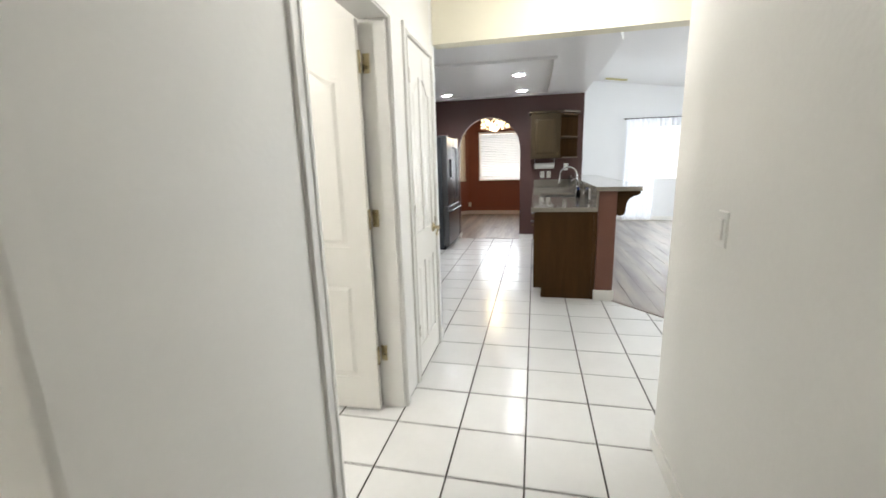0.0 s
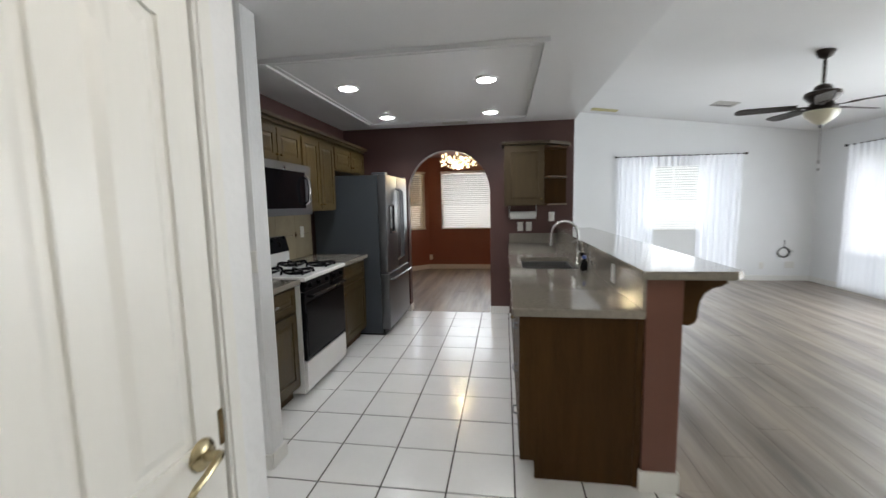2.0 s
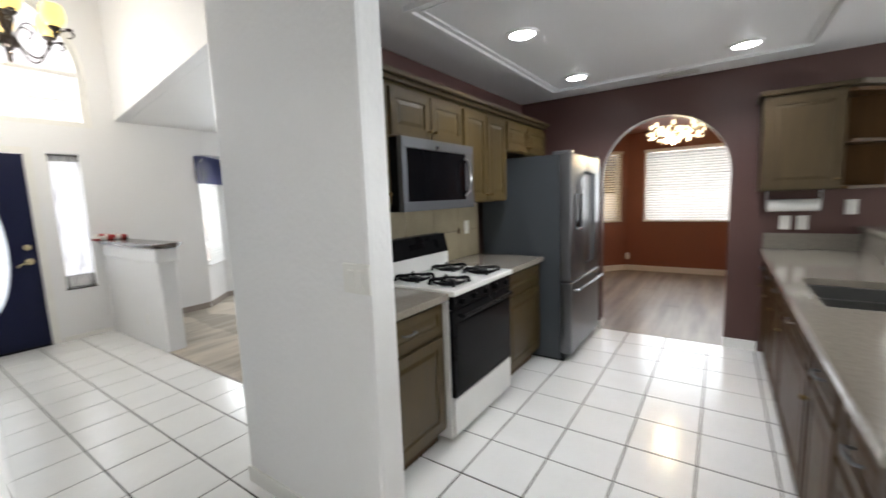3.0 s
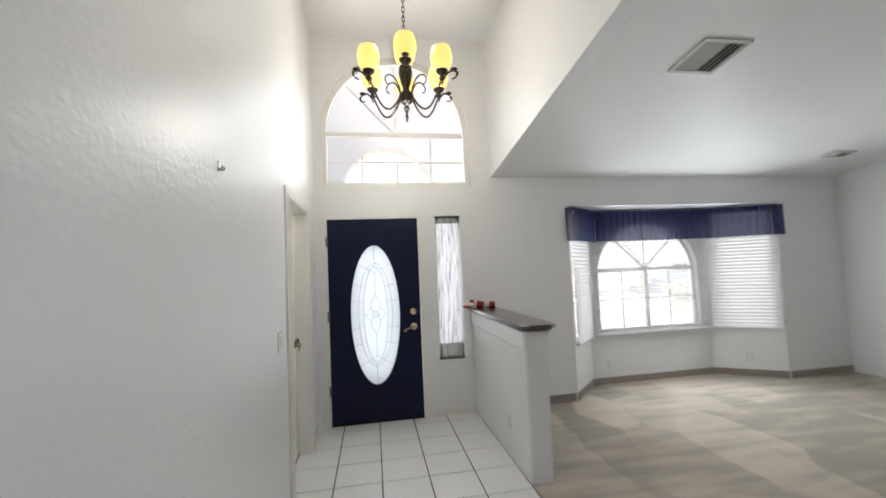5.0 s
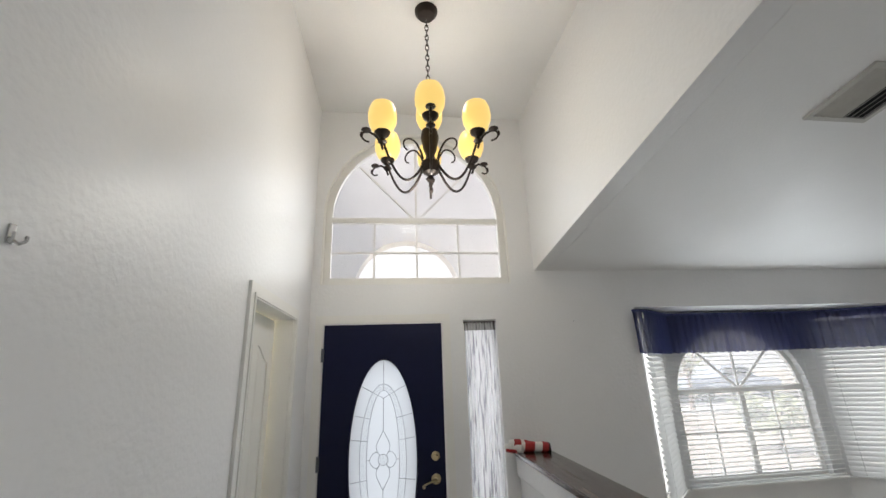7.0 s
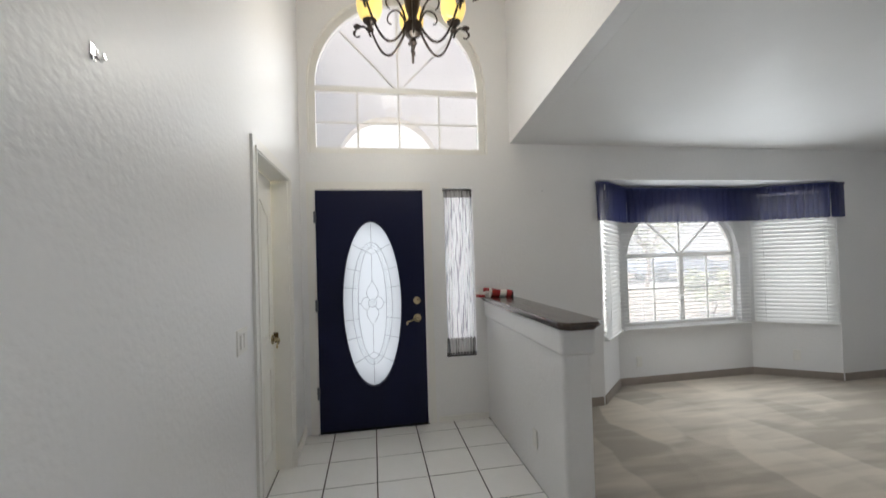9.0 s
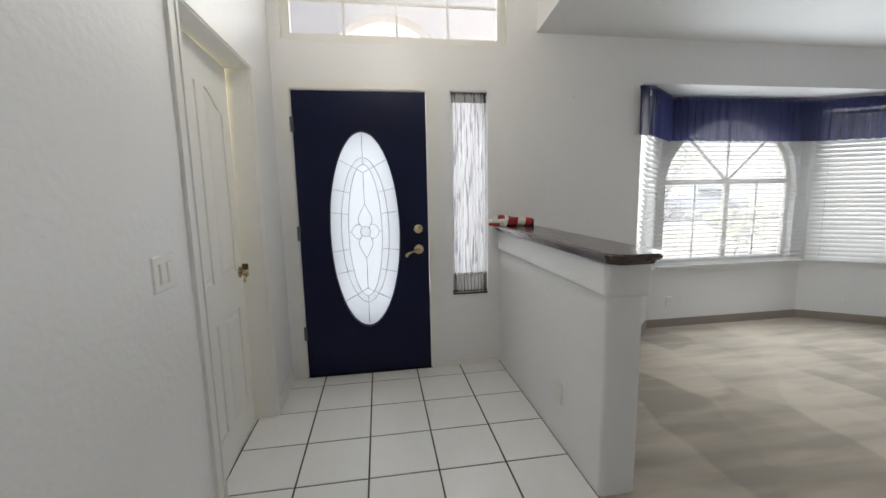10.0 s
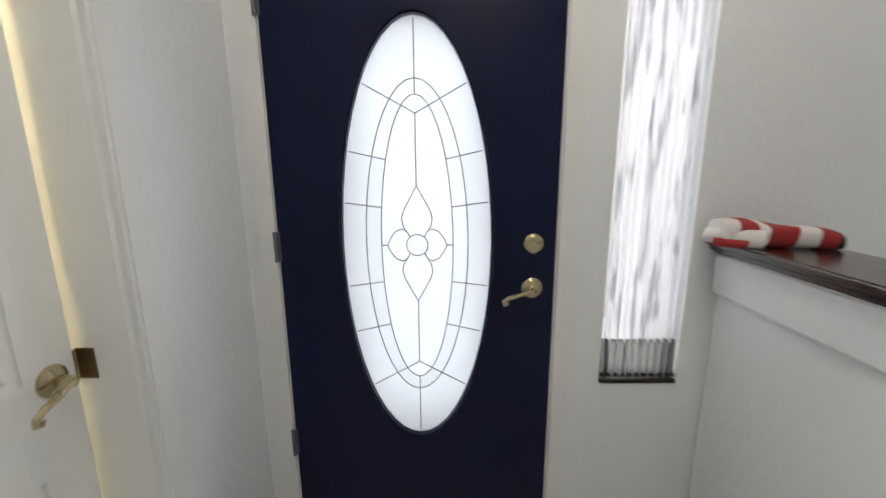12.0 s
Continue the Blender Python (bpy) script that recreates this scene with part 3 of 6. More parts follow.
ang.transform(pose(-1.3, 10.4, 0, 0, 0, 225) @ Matrix.Diagonal((1, -1, 1, 1)))
structure("wall_nook_angle", ang, RUST, "rust brown angled nook wall with a window opening")
structure("wall_nook_side", box(1.06, 1.187, 6.95, 10.4, -0.02, 3.2), RUST, "rust brown nook side wall")
structure("wall_nook_left", box(-1.99, -1.882, 9.0, 9.8, -0.02, 2.6, bm=box(-1.748, -1.744, 6.95, 9.9, -0.02, 2.6)), RUST, "rust brown nook wall")
structure("ceiling_nook", box(-2.0, 1.058, 6.952, 10.55, 2.42, 2.5), RUST, "rust brown nook ceiling")
# great room
structure("wall_great_far", plate("y", 9.25, 9.40, [(1.189, -0.02), (5.6, -0.02), (5.6, 3.3), (1.189, 3.3)], [rect(2.77, 3.76, 0.90, 2.09)]), WALLG, "white great room end wall with a window opening")
structure("wall_great_side", plate("x", 5.45, 5.60, [(2.5, -0.02), (4.2, -0.02), (4.2, 2.07), (7.0, 2.07), (7.0, -0.02), (9.25, -0.02), (9.25, 3.3), (2.5, 3.3)], [rect(7.42, 8.45, 0.62, 2.07)]), WALLG, "white great room side wall with window and patio door openings")
structure("wall_great_inner", box(1.189, 1.195, 6.95, 9.25, -0.02, 3.2), WALLG, "white great room wall beside the nook")
# bay
BAY = [(-5.886, 5.278), (-6.33, 5.73), (-6.33, 7.42), (-5.886, 8.062)]
structure("wall_bay", plate("x", -6.45, -6.33, rect(5.73, 7.42, -0.02, 2.4), [arched(5.86, 7.29, 0.62, 1.36, 0.66)]), WALL, "white bay wall with an arched window opening")


def bay_side(a, c, name):
    dx, dy = c[0] - a[0], c[1] - a[1]
    w = math.hypot(dx, dy)
    p = plate("y", 0.0, -0.12, rect(0, w, -0.02, 2.4), [rect(0.07, w - 0.07, 0.62, 2.10)])
    p.transform(pose(a[0], a[1], 0, 0, 0, math.degrees(math.atan2(dy, dx))))
    return structure(name, p, WALL, "white angled bay wall with a window opening")


# outward is to the left when going from the far end to the near one
bay_side(BAY[1], BAY[0], "wall_bay_side_1")
bay_side(BAY[3], BAY[2], "wall_bay_side_2")
structure("ceiling_bay", plate("z", 2.152, 2.25, [(-6.03, 5.20), (-6.46, 5.70), (-6.46, 7.45), (-6.03, 8.15)]), WALL, "white bay ceiling")
bmb = None
for p, q in zip(BAY, BAY[1:]):
    w = math.hypot(q[0] - p[0], q[1] - p[1])
    k = box(0, w, 0.0, 0.014, 0, 0.085, 0.003)
    k.transform(pose(p[0], p[1], 0, 0, 0, math.degrees(math.atan2(q[1] - p[1], q[0] - p[0]))) @ pose(0, -0.014, 0))
    bmb = join(bmb, k)
bmb = box(XF, XF + 0.014, 4.34, 5.26, 0, 0.085, 0.003, bm=bmb)
bmb = box(XF, XF + 0.014, 8.08, 9.0, 0, 0.085, 0.003, bm=bmb)
structure("baseboard_living", bmb, TAUPE, "taupe baseboard round the bay")
bmb = box(1.2, 5.45, 9.236, 9.25, 0, 0.09, 0.003)
bmb = box(5.436, 5.45, 7.0, 9.236, 0, 0.09, 0.003, bm=bmb)
structure("baseboard_great_room", bmb, TRIM, "white great room baseboard")
bmb = box(-1.3, 1.06, 10.386, 10.4, 0, 0.10, 0.003)
k = box(0, 0.85, 0.0, 0.014, 0, 0.10, 0.003)
k.transform(pose(-1.31, 10.39, 0, 0, 0, 225))
bmb = join(bmb, k)
bmb = box(0.163, 0.40, 6.806, 6.82, 0, 0.09, 0.003, bm=bmb)
bmb = box(-0.98, -0.895, 6.806, 6.96, 0, 0.09, 0.003, bm=bmb)
structure("baseboard_kitchen", bmb, TRIM, "white baseboard in nook and kitchen")
structure("baseboard_post", box(0.988, 1.172, 3.588, 3.9, 0, 0.105, 0.004), TRIM, "white baseboard round the bar post")
bmb = box(XF, -5.45, YS, YS + 0.012, 0, 0.085, 0.003)
bmb = box(-4.44, -0.29, YS, YS + 0.012, 0, 0.085, 0.003, bm=bmb)
bmb = box(-1.885, -0.915, 3.518, 3.53, 0, 0.085, 0.003, bm=bmb)
bmb = box(-0.92, -0.908, 3.53, 3.67, 0, 0.085, 0.003, bm=bmb)
bmb = box(XF, XF + 0.012, 3.68, 4.13, 0, 0.05, 0.003, bm=bmb)
structure("baseboard_entry", bmb, TRIM, "white entry baseboard")
bmb = box(0.973, 0.985, -1.6, 1.48, 0, 0.085, 0.003)
bmb = box(-0.287, -0.275, 0.04, 0.73, 0, 0.085, 0.003, bm=bmb)
bmb = box(-0.287, -0.275, 2.47, 2.55, 0, 0.085, 0.003, bm=bmb)
structure("baseboard_hall", bmb, TRIM, "white hall baseboard")

# ground and floors
structure("ground", plate("z", -0.45, -0.30, [(-400, -400), (400, -400), (400, 400), (-400, 400)]), GROUND, "pale gravel ground outside")
floor = structure("floor", box(-6.03, 5.6, -1.73, 10.6, -0.30, -0.0024), GROUT, "dark grouted floor bed under white tiles")
carpet = structure("carpet", plate("z", -0.004, 0.006, [(XF, 4.14), (-1.89, 4.14), (-1.89, 9.0), (XF, 9.0), (XF, 8.08), (-6.33, 7.42), (-6.33, 5.73), (XF, 5.25)]), CARPET, "cream carpet with brushed streaks")
structure("trim_carpet", box(-4.30, -1.89, 4.128, 4.142, -0.004, 0.008, 0.002), TAUPE, "thin strip between tiles and carpet")
DIAG = ((1.16, 3.616), (2.36, 2.28))
k = box(0, math.hypot(DIAG[1][0] - DIAG[0][0], DIAG[1][1] - DIAG[0][1]), -0.02, 0.02, -0.004, 0.008, 0.003)
k.transform(pose(*DIAG[0], 0, 0, 0, math.degrees(math.atan2(DIAG[1][1] - DIAG[0][1], DIAG[1][0] - DIAG[0][0]))))
structure("trim_floor", k, TAUPE, "grey strip between tiles and planks")

# ---- doors and windows ----
def casing(name, axis, w0, w1, loop_open, width, label, sill=False):
    """Flat moulded trim round an opening that reaches the floor."""
    (u0, v0), (u1, v1) = loop_open
    o = [(u0 - width, v0), (u0, v0), (u0, v1), (u1, v1), (u1, v0), (u1 + width, v0), (u1 + width, v1 + width), (u0 - width, v1 + width)]
    b = plate(axis, w0, w1, o)
    m = width * 0.35
    o2 = [(u0 - m, v0), (u0 - 0.008, v0), (u0 - 0.008, v1 + 0.008), (u1 + 0.008, v1 + 0.008), (u1 + 0.008, v0), (u1 + m, v0), (u1 + m, v1 + m), (u0 - m, v1 + m)]
    b = plate(axis, w1, w1 + (w1 - w0) * 0.4, o2, bm=b)
    return structure(name, b, TRIM, label)


def lever(parent, x, z, face, sign, name="door_handle"):
    """A lever with a scrolled end, on the face at that y of a door's own frame; sign: the side it stands on."""
    y = lambda d: face + sign * d
    turn = Matrix.Rotation(radians(-90 * sign), 4, "X")
    ro = part(name, lathe([(0.033, 0), (0.033, 0.006), (0.026, 0.013), (0.012, 0.016), (0.012, 0.045)], (x, face, z), 20, turn=turn), BRASS, parent, "polished brass lever handle", True, True)
    pts = [(x, y(0.042), z), (x - 0.024, y(0.05), z), (x - 0.05, y(0.05), z - 0.010), (x - 0.072, y(0.048), z - 0.018), (x - 0.088, y(0.048), z - 0.027), (x - 0.090, y(0.048), z - 0.039), (x - 0.081, y(0.048), z - 0.042), (x - 0.078, y(0.048), z - 0.034)]
    part("lever", tube(pts, 0.0085, 8, taper=0.005), BRASS, ro, "", True, True)
    return ro


def panel_door(thing_, w, h, cols=2, material=DOORW):
    """A moulded door in its own frame: hinge side at x 0, thickness about y 0, two rows of raised panels, arched above."""
    slab = part("slab", box(0, w, -0.0100, 0.0100, 0.012, h, 0.001), material, thing_, "", False, True)
    st, mid = 0.105, 0.095 if cols > 1 else 0
    if w < 0.6:
        st, mid = 0.075, 0.06
    pw = (w - 2 * st - mid * (cols - 1)) / cols
    rows = [(0.20, 0.74), (0.94, h - 0.17)]
    holes = []
    for c in range(cols):
        x0 = st + c * (pw + mid)
        for k, (z0, z1) in enumerate(rows):
            if k == 0:
                holes.append(rect(x0, x0 + pw, z0, z1))
            else:
                n = 10
                top = []
                for q in range(n + 1):
                    f = q / n
                    top.append((x0 + pw * (1 - f), z1 - 0.085 * (0.5 - 0.5 * math.cos(math.pi * (f if c == 0 else 1 - f)))))
                holes.append([(x0, z0), (x0 + pw, z0)] + top)
    for s in (-1, 1):
        part("face_frame", plate("y", s * 0.0100, s * 0.018, rect(0, w, 0.012, h), holes), material, slab, "", False, True)
        for hole in holes:
            part("raised_panel", field("y", s * 0.0100, s * 0.0185, grown(hole, -0.018), 0.02), material, slab, "", False, True)
    return slab


def hinge(parent, x, y, z, material=BRASS, local=True, h=0.09):
    b = cyl((x, y, z - h / 2), (x, y, z + h / 2), 0.007, seg=10)
    for k in (-1, 1):
        b = ball((x, y, z + k * h / 2), 0.008, b, u=8, v=6)
    b = box(x - 0.002, x + 0.03, y - 0.0015, y + 0.0015, z - h / 2, z + h / 2, bm=b)
    return part("hinge", b, material, parent, "", True, local)


# front door
fd = thing("front_door", (XF + 0.02, 2.672, 0), "closed navy blue front door with an oval leaded glass", "door")
OC, OA, OB = (3.126, 1.075), 0.238, 0.693
x1 = XF + 0.030
slab = part("slab", plate("x", x1 - 0.045, x1, rect(2.672, 3.580, 0.02, 2.045), [oval(*OC, OA + 0.012, OB + 0.012)]), NAVY, fd)
rim = plate("x", x1 - 0.006, x1 + 0.008, oval(*OC, OA + 0.034, OB + 0.034), [oval(*OC, OA + 0.012, OB + 0.012)])
rim = plate("x", x1 + 0.008, x1 + 0.013, oval(*OC, OA + 0.024, OB + 0.024), [oval(*OC, OA + 0.0125, OB + 0.0125)], bm=rim)
part("oval_rim", rim, NAVY, fd, "", True)
lip = plate("x", x1 - 0.02, x1 + 0.004, oval(*OC, OA + 0.0115, OB + 0.0115), [oval(*OC, OA + 0.006, OB + 0.006)])
part("oval_bead", lip, NAVY, fd)
g = part("door_glass", plate("x", x1 - 0.026, x1 - 0.02, oval(*OC, OA + 0.01, OB + 0.01)), DGLASS, fd, "frosted leaded oval glass")
g.visible_shadow = False
# lead cames: ring lines, spokes and a four-petalled flower
cx = x1 - 0.0185
cu, cv = OC


def came(pts, closed=False):
    part("lead_came", tube([(cx, cu + u * OA, cv + v * OB) for u, v in pts], 0.0019, 5, closed=closed), LEAD, g)


def ring(a, b):
    return [(a * math.cos(2 * math.pi * k / 40), b * math.sin(2 * math.pi * k / 40)) for k in range(40)]


came(ring(0.71, 0.755), True)
came(ring(0.50, 0.687), True)
for s in (1, -1):
    came([(0, s * 0.995), (0, s * 0.687)])
    came([(0, s * 0.605), (0, s * 0.283)])
    for e in (1, -1):
        came([(0, s * 0.605), (e * 0.68, s * 0.733)])
        came([(e * 0.895, s * 0.44), (e * 0.405, s * 0.402)])
        came([(e * 0.975, s * 0.204), (e * 0.482, s * 0.182)])
        pet = [(0, 0.283), (0.05, 0.25), (0.13, 0.20), (0.19, 0.16), (0.212, 0.128), (0.19, 0.09), (0.12, 0.055), (0.10, 0.038)]
        came([(e * u, s * v) for u, v in pet])
    side = [(0.10, 0.038), (0.14, 0.065), (0.21, 0.078), (0.30, 0.066), (0.37, 0.035), (0.415, 0)]
    came([(s * u, v) for u, v in side] + [(s * u, -v) for u, v in side[-2::-1]])
    came([(s * 0.415, 0), (s * 0.50, 0)])
came([(0.15 * math.cos(2 * math.pi * k / 20), 0.052 * math.sin(2 * math.pi * k / 20)) for k in range(20)], True)
b = plate("x", x1 - 0.0195, x1 - 0.0165, oval(cu, cv, 0.036, 0.036, 24))
part("bevelled_glass", b, BEVELG, g)
b = plate("x", x1 - 0.0196, x1 - 0.0172, oval(cu, cv, 0.71 * OA, 0.755 * OB), [oval(cu, cv, 0.50 * OA, 0.687 * OB)])
part("bevelled_ring", b, BEVELG, g, "clear bevelled glass ring")
fd_turn = pose(0, 0, 0, 0, 90, 0)
db = part("deadbolt", lathe([(0.032, 0), (0.032, 0.008), (0.026, 0.014), (0.02, 0.016)], (x1, 3.507, 1.083), 20, turn=fd_turn), BRASS, fd, "aged brass deadbolt", True)
part("thumb_turn", box(x1 + 0.014, x1 + 0.03, 3.49, 3.524, 1.078, 1.088, 0.003), BRASS, db)
ro = part("door_handle", lathe([(0.035, 0), (0.035, 0.006), (0.027, 0.013), (0.012, 0.017), (0.012, 0.045)], (x1, 3.507, 0.932), 20, turn=fd_turn), BRASS, fd, "aged brass lever handle", True)
part("lever", tube([(x1 + 0.042, 3.507, 0.932), (x1 + 0.05, 3.483, 0.932), (x1 + 0.05, 3.458, 0.922), (x1 + 0.048, 3.437, 0.914), (x1 + 0.048, 3.420, 0.908), (x1 + 0.048, 3.408, 0.899), (x1 + 0.048, 3.411, 0.888), (x1 + 0.048, 3.420, 0.889), (x1 + 0.048, 3.420, 0.897)], 0.009, 8, taper=0.005), BRASS, ro, "", True)
for hz in (0.345, 1.075, 1.82):
    hb = cyl((x1 + 0.006, 2.664, hz - 0.05), (x1 + 0.006, 2.664, hz + 0.05), 0.007, seg=10)
    hb = box(x1 - 0.001, x1 + 0.003, 2.655, 2.678, hz - 0.05, hz + 0.05, bm=hb)
    part("hinge", hb, STEEL, fd, "", True)
part("sweep", box(x1 - 0.04, x1 + 0.004, 2.672, 3.58, 0.008, 0.026, 0.002), BLACK, fd)
casing("trim_front_door", "x", XF, XF + 0.016, ((2.668, 0.0), (3.586, 2.052)), 0.068, "white front door casing")
structure("threshold", box(XF - 0.15, XF + 0.02, 2.652, 3.598, -0.003, 0.007, 0.003), DSTEEL, "dark metal threshold")

# arched window over the door
w1 = thing("window_1", (XF - 0.06, 3.4, 2.37), "white arched window with radiating bars over the door", "window")
fx0, fx1 = XF - 0.10, XF - 0.055
C1 = 3.403
inner = grown(ARCHWIN, -0.066)
part("window_frame", plate("x", fx0, fx1, grown(ARCHWIN, -0.001), [inner]), TRIM, w1)
part("transom", box(fx0, fx1, 2.68, 4.126, 2.925, 2.975, 0.004), TRIM, w1)
for u in (-0.365, 0, 0.365):
    part("muntin", box(fx0 + 0.01, fx1 - 0.012, C1 + u - 0.008, C1 + u + 0.008, 2.40, 2.926), TRIM, w1)
part("muntin", box(fx0 + 0.012, fx1 - 0.014, 2.68, 4.126, 2.652, 2.668), TRIM, w1)
part("muntin", box(fx0 + 0.01, fx1 - 0.012, C1 - 0.009, C1 + 0.009, 2.974, 3.697), TRIM, w1)
for s in (-1, 1):
    part("muntin", tube([(fx0 + 0.022, C1 + s * 0.02, 2.97), (fx0 + 0.022, C1 + s * 0.50, 2.97 + 0.50)], 0.010, 4), TRIM, w1)
o = part("pane", plate("x", fx0 + 0.018, fx0 + 0.022, inner), GLASS, w1)
o.visible_shadow = False
structure("trim_arch_window", plate("x", XF - 0.03, XF + 0.003, grown(ARCHWIN, 0.0), [grown(ARCHWIN, -0.012)]), TRIM, "thin white bead in the arched opening")

# sidelight and its curtain
w2 = thing("window_2", (XF - 0.06, 3.9, 0.565), "narrow sidelight window beside the front door", "window")
part("window_frame", plate("x", fx0, fx1, rect(3.767, 4.038, 0.567, 2.068), [rect(3.79, 4.015, 0.59, 2.045)]), TRIM, w2)
o = part("pane", plate("x", fx0 + 0.018, fx0 + 0.022, rect(3.788, 4.017, 0.588, 2.047)), GLASS, w2)
o.visible_shadow = False


def cloth(axis, w, u0, u1, z0, z1, pleats, amp, nu=80, nz=10, seed=0, bottom=0.0, fall=0.25):
    """Hanging cloth with uneven pleats; axis: the way it faces."""
    b = bmesh.new()
    f = AXES[axis]
    rnd = random.Random(seed)
    ph = [rnd.uniform(0, 6.28) for _ in range(6)]
    rows = []
    for j in range(nz + 1):
        tz = j / nz
        row = []
        for i in range(nu + 1):
            t = i / nu
            wave = math.sin(2 * math.pi * pleats * t + ph[0] + 0.8 * math.sin(7 * t + ph[1])) + 0.45 * math.sin(2 * math.pi * pleats * 1.9 * t + ph[2] + tz * 0.9)
            d = amp * wave * (1 - fall + fall * (1 - tz))
            sag = bottom * math.sin(2 * math.pi * pleats * t + ph[3]) * (1 - tz)
            row.append(b.verts.new(f(u0 + (u1 - u0) * t + 0.3 * amp * math.sin(ph[4] + 9 * t + 2 * tz), z0 + (z1 - z0) * tz + sag, w + d)))
        rows.append(row)
    for r, s in zip(rows, rows[1:]):
        for k in range(nu):
            b.faces.new((r[k], r[k + 1], s[k + 1], s[k]))
    return b


sc = thing("sidelight_curtain", (XF - 0.03, 3.9, 0.57), "grey and white patterned sheer curtain with dark bands", "curtain")
part("cloth", cloth("x", XF - 0.012, 3.775, 4.03, 0.72, 1.985, 11, 0.011, seed=3, fall=0.1), SIDEC, sc, "", True)
part("top_band", cloth("x", XF - 0.010, 3.772, 4.033, 1.985, 2.06, 10, 0.006, seed=4, nz=3), SIDED, sc, "dark gathered band", True)
part("bottom_band", cloth("x", XF - 0.010, 3.772, 4.033, 0.58, 0.73, 10, 0.006, seed=5, nz=3), SIDED, sc, "dark gathered band", True)
for z in (2.05, 0.59):
    part("rod", cyl((XF - 0.014, 3.767, z), (XF - 0.014, 4.038, z), 0.006), BRONZE, sc)
structure("window_sill", box(XF - 0.05, XF + 0.008, 3.768, 4.037, 0.566, 0.578, 0.003), BRONZE, "dark narrow sill under the sidelight")

# closet door beside the entry, ajar
casing("trim_entry_door", "y", YS, YS + 0.015, ((-5.36, 0.0), (-4.53, 2.03)), 0.07, "white moulded door casing")
structure("door_jamb_1", box(-4.545, -4.531, YS - 0.13, YS, 0, 2.044, bm=box(-5.359, -5.345, YS - 0.13, YS, 0, 2.044, bm=box(-5.345, -4.545, YS - 0.13, YS, 2.03, 2.044))), TRIM, "white door jamb")
ed = thing("interior_door", (-4.547, 2.452, 0), "white panelled door standing slightly ajar by the entry", "door", rz=182.0)
panel_door(ed, 0.776, 2.02)
lever(ed, 0.722, 0.925, -0.018, -1)
part("latch_plate", box(0.7802, 0.787, -0.013, 0.013, 0.89, 0.96, 0.001), DBRASS, ed, "", False, True)
for hz in (0.30, 1.05, 1.80):
    hinge(ed, 0.0, -0.02, hz)
structure("trim_strike", box(-5.345, -5.342, 2.43, 2.47, 0.89, 0.96, 0.001), DBRASS, "dark brass strike plate on the jamb")

# bedroom door off the hall, wide open
casing("trim_hall_door", "x", -0.287, -0.272, ((-0.90, 0.0), (-0.03, 2.03)), 0.06, "white casing of a hall doorway")
casing("trim_bedroom_door", "x", -0.287, -0.272, ((0.80, 0.0), (1.575, 2.03)), 0.06, "white bedroom door casing")
structure("door_jamb_2", box(-0.417, -0.287, 0.801, 0.815, 0, 2.044, bm=box(-0.417, -0.287, 1.56, 1.574, 0, 2.044, bm=box(-0.417, -0.287, 0.815, 1.56, 2.03, 2.044))), TRIM, "white bedroom door jamb")
bd = thing("interior_door", (-0.412, 1.516, 0), "white panelled bedroom door standing wide open", "door", rz=181)
panel_door(bd, 0.74, 2.02)
for hz in (0.33, 1.083, 1.833):
    hinge(bd, -0.006, -0.0, hz, BRASS)
bm = None
for hz in (0.33, 1.083, 1.833):
    bm = box(-0.408, -0.372, 1.556, 1.5605, hz - 0.045, hz + 0.045, 0.001, bm=bm)
structure("trim_hinge_leaves", bm, BRASS, "brass hinge leaves on the jamb")
# linen closet door
casing("trim_linen_door", "x", -0.287, -0.273, ((1.868, 0.0), (2.402, 2.045)), 0.05, "white linen closet casing")
ld = thing("closet_door", (-0.300, 1.875, 0), "closed narrow white panelled closet door", "door", rz=90)
panel_door(ld, 0.522, 2.035)
for hz in (0.33, 1.081, 1.835):
    hb = cyl((0.0, -0.024, hz - 0.04), (0.0, -0.024, hz + 0.04), 0.007, seg=10)
    hb = box(-0.010, 0.012, -0.0215, -0.0185, hz - 0.042, hz + 0.042, bm=hb)
    part("hinge", hb, DBRASS, ld, "dark brass hinge", True, True)
lever(ld, 0.455, 0.918, -0.018, -1)
part("latch_plate", box(0.510, 0.523, -0.0215, -0.0182, 0.905, 0.985, 0.001), DBRASS, ld, "dark brass latch plate", False, True)


def switch_plate(axis, face, sign, u, v, gangs=1, name="light_switch", label="ivory wall switch with a rocker", out=False):
    w = 0.035 + 0.023 * (gangs - 1) + (0.0 if gangs == 1 else 0.012)
    f = AXES[axis]
    base = f(u, v, face)
    t = thing(name, base, label, "outlet" if out else "switch")
    p = field(axis, face, face + sign * 0.006, rect(u - w, u + w, v - 0.057, v + 0.057), 0.004)
    pl = part("cover_plate", p, PLATE, t)
    for k in range(gangs):
        uc = u + (k - (gangs - 1) / 2) * 0.046
        if out:
            for dv in (-0.02, 0.02):
                part("socket", plate(axis, face + sign * 0.006, face + sign * 0.0085, oval(uc, v + dv, 0.016, 0.013, 16)), PLATE, pl)
        else:
            part("rocker", field(axis, face + sign * 0.006, face + sign * 0.011, rect(uc - 0.016, uc + 0.016, v - 0.033, v + 0.033), 0.003), PLATE, pl)
    return t


switch_plate("y", YS, 1, -4.275, 1.109, 2, label="white double rocker switch beside the closet door")
switch_plate("y", 3.53, -1, -0.99, 1.147, 2, label="white double rocker switch on the partition")
switch_plate("x", 0.985, -1, 1.0, 1.127, 1, label="white rocker switch on the hall wall")
switch_plate("y", 4.13, -1, -4.80, 0.285, 1, "power_outlet", "white outlet low on the half wall", True)
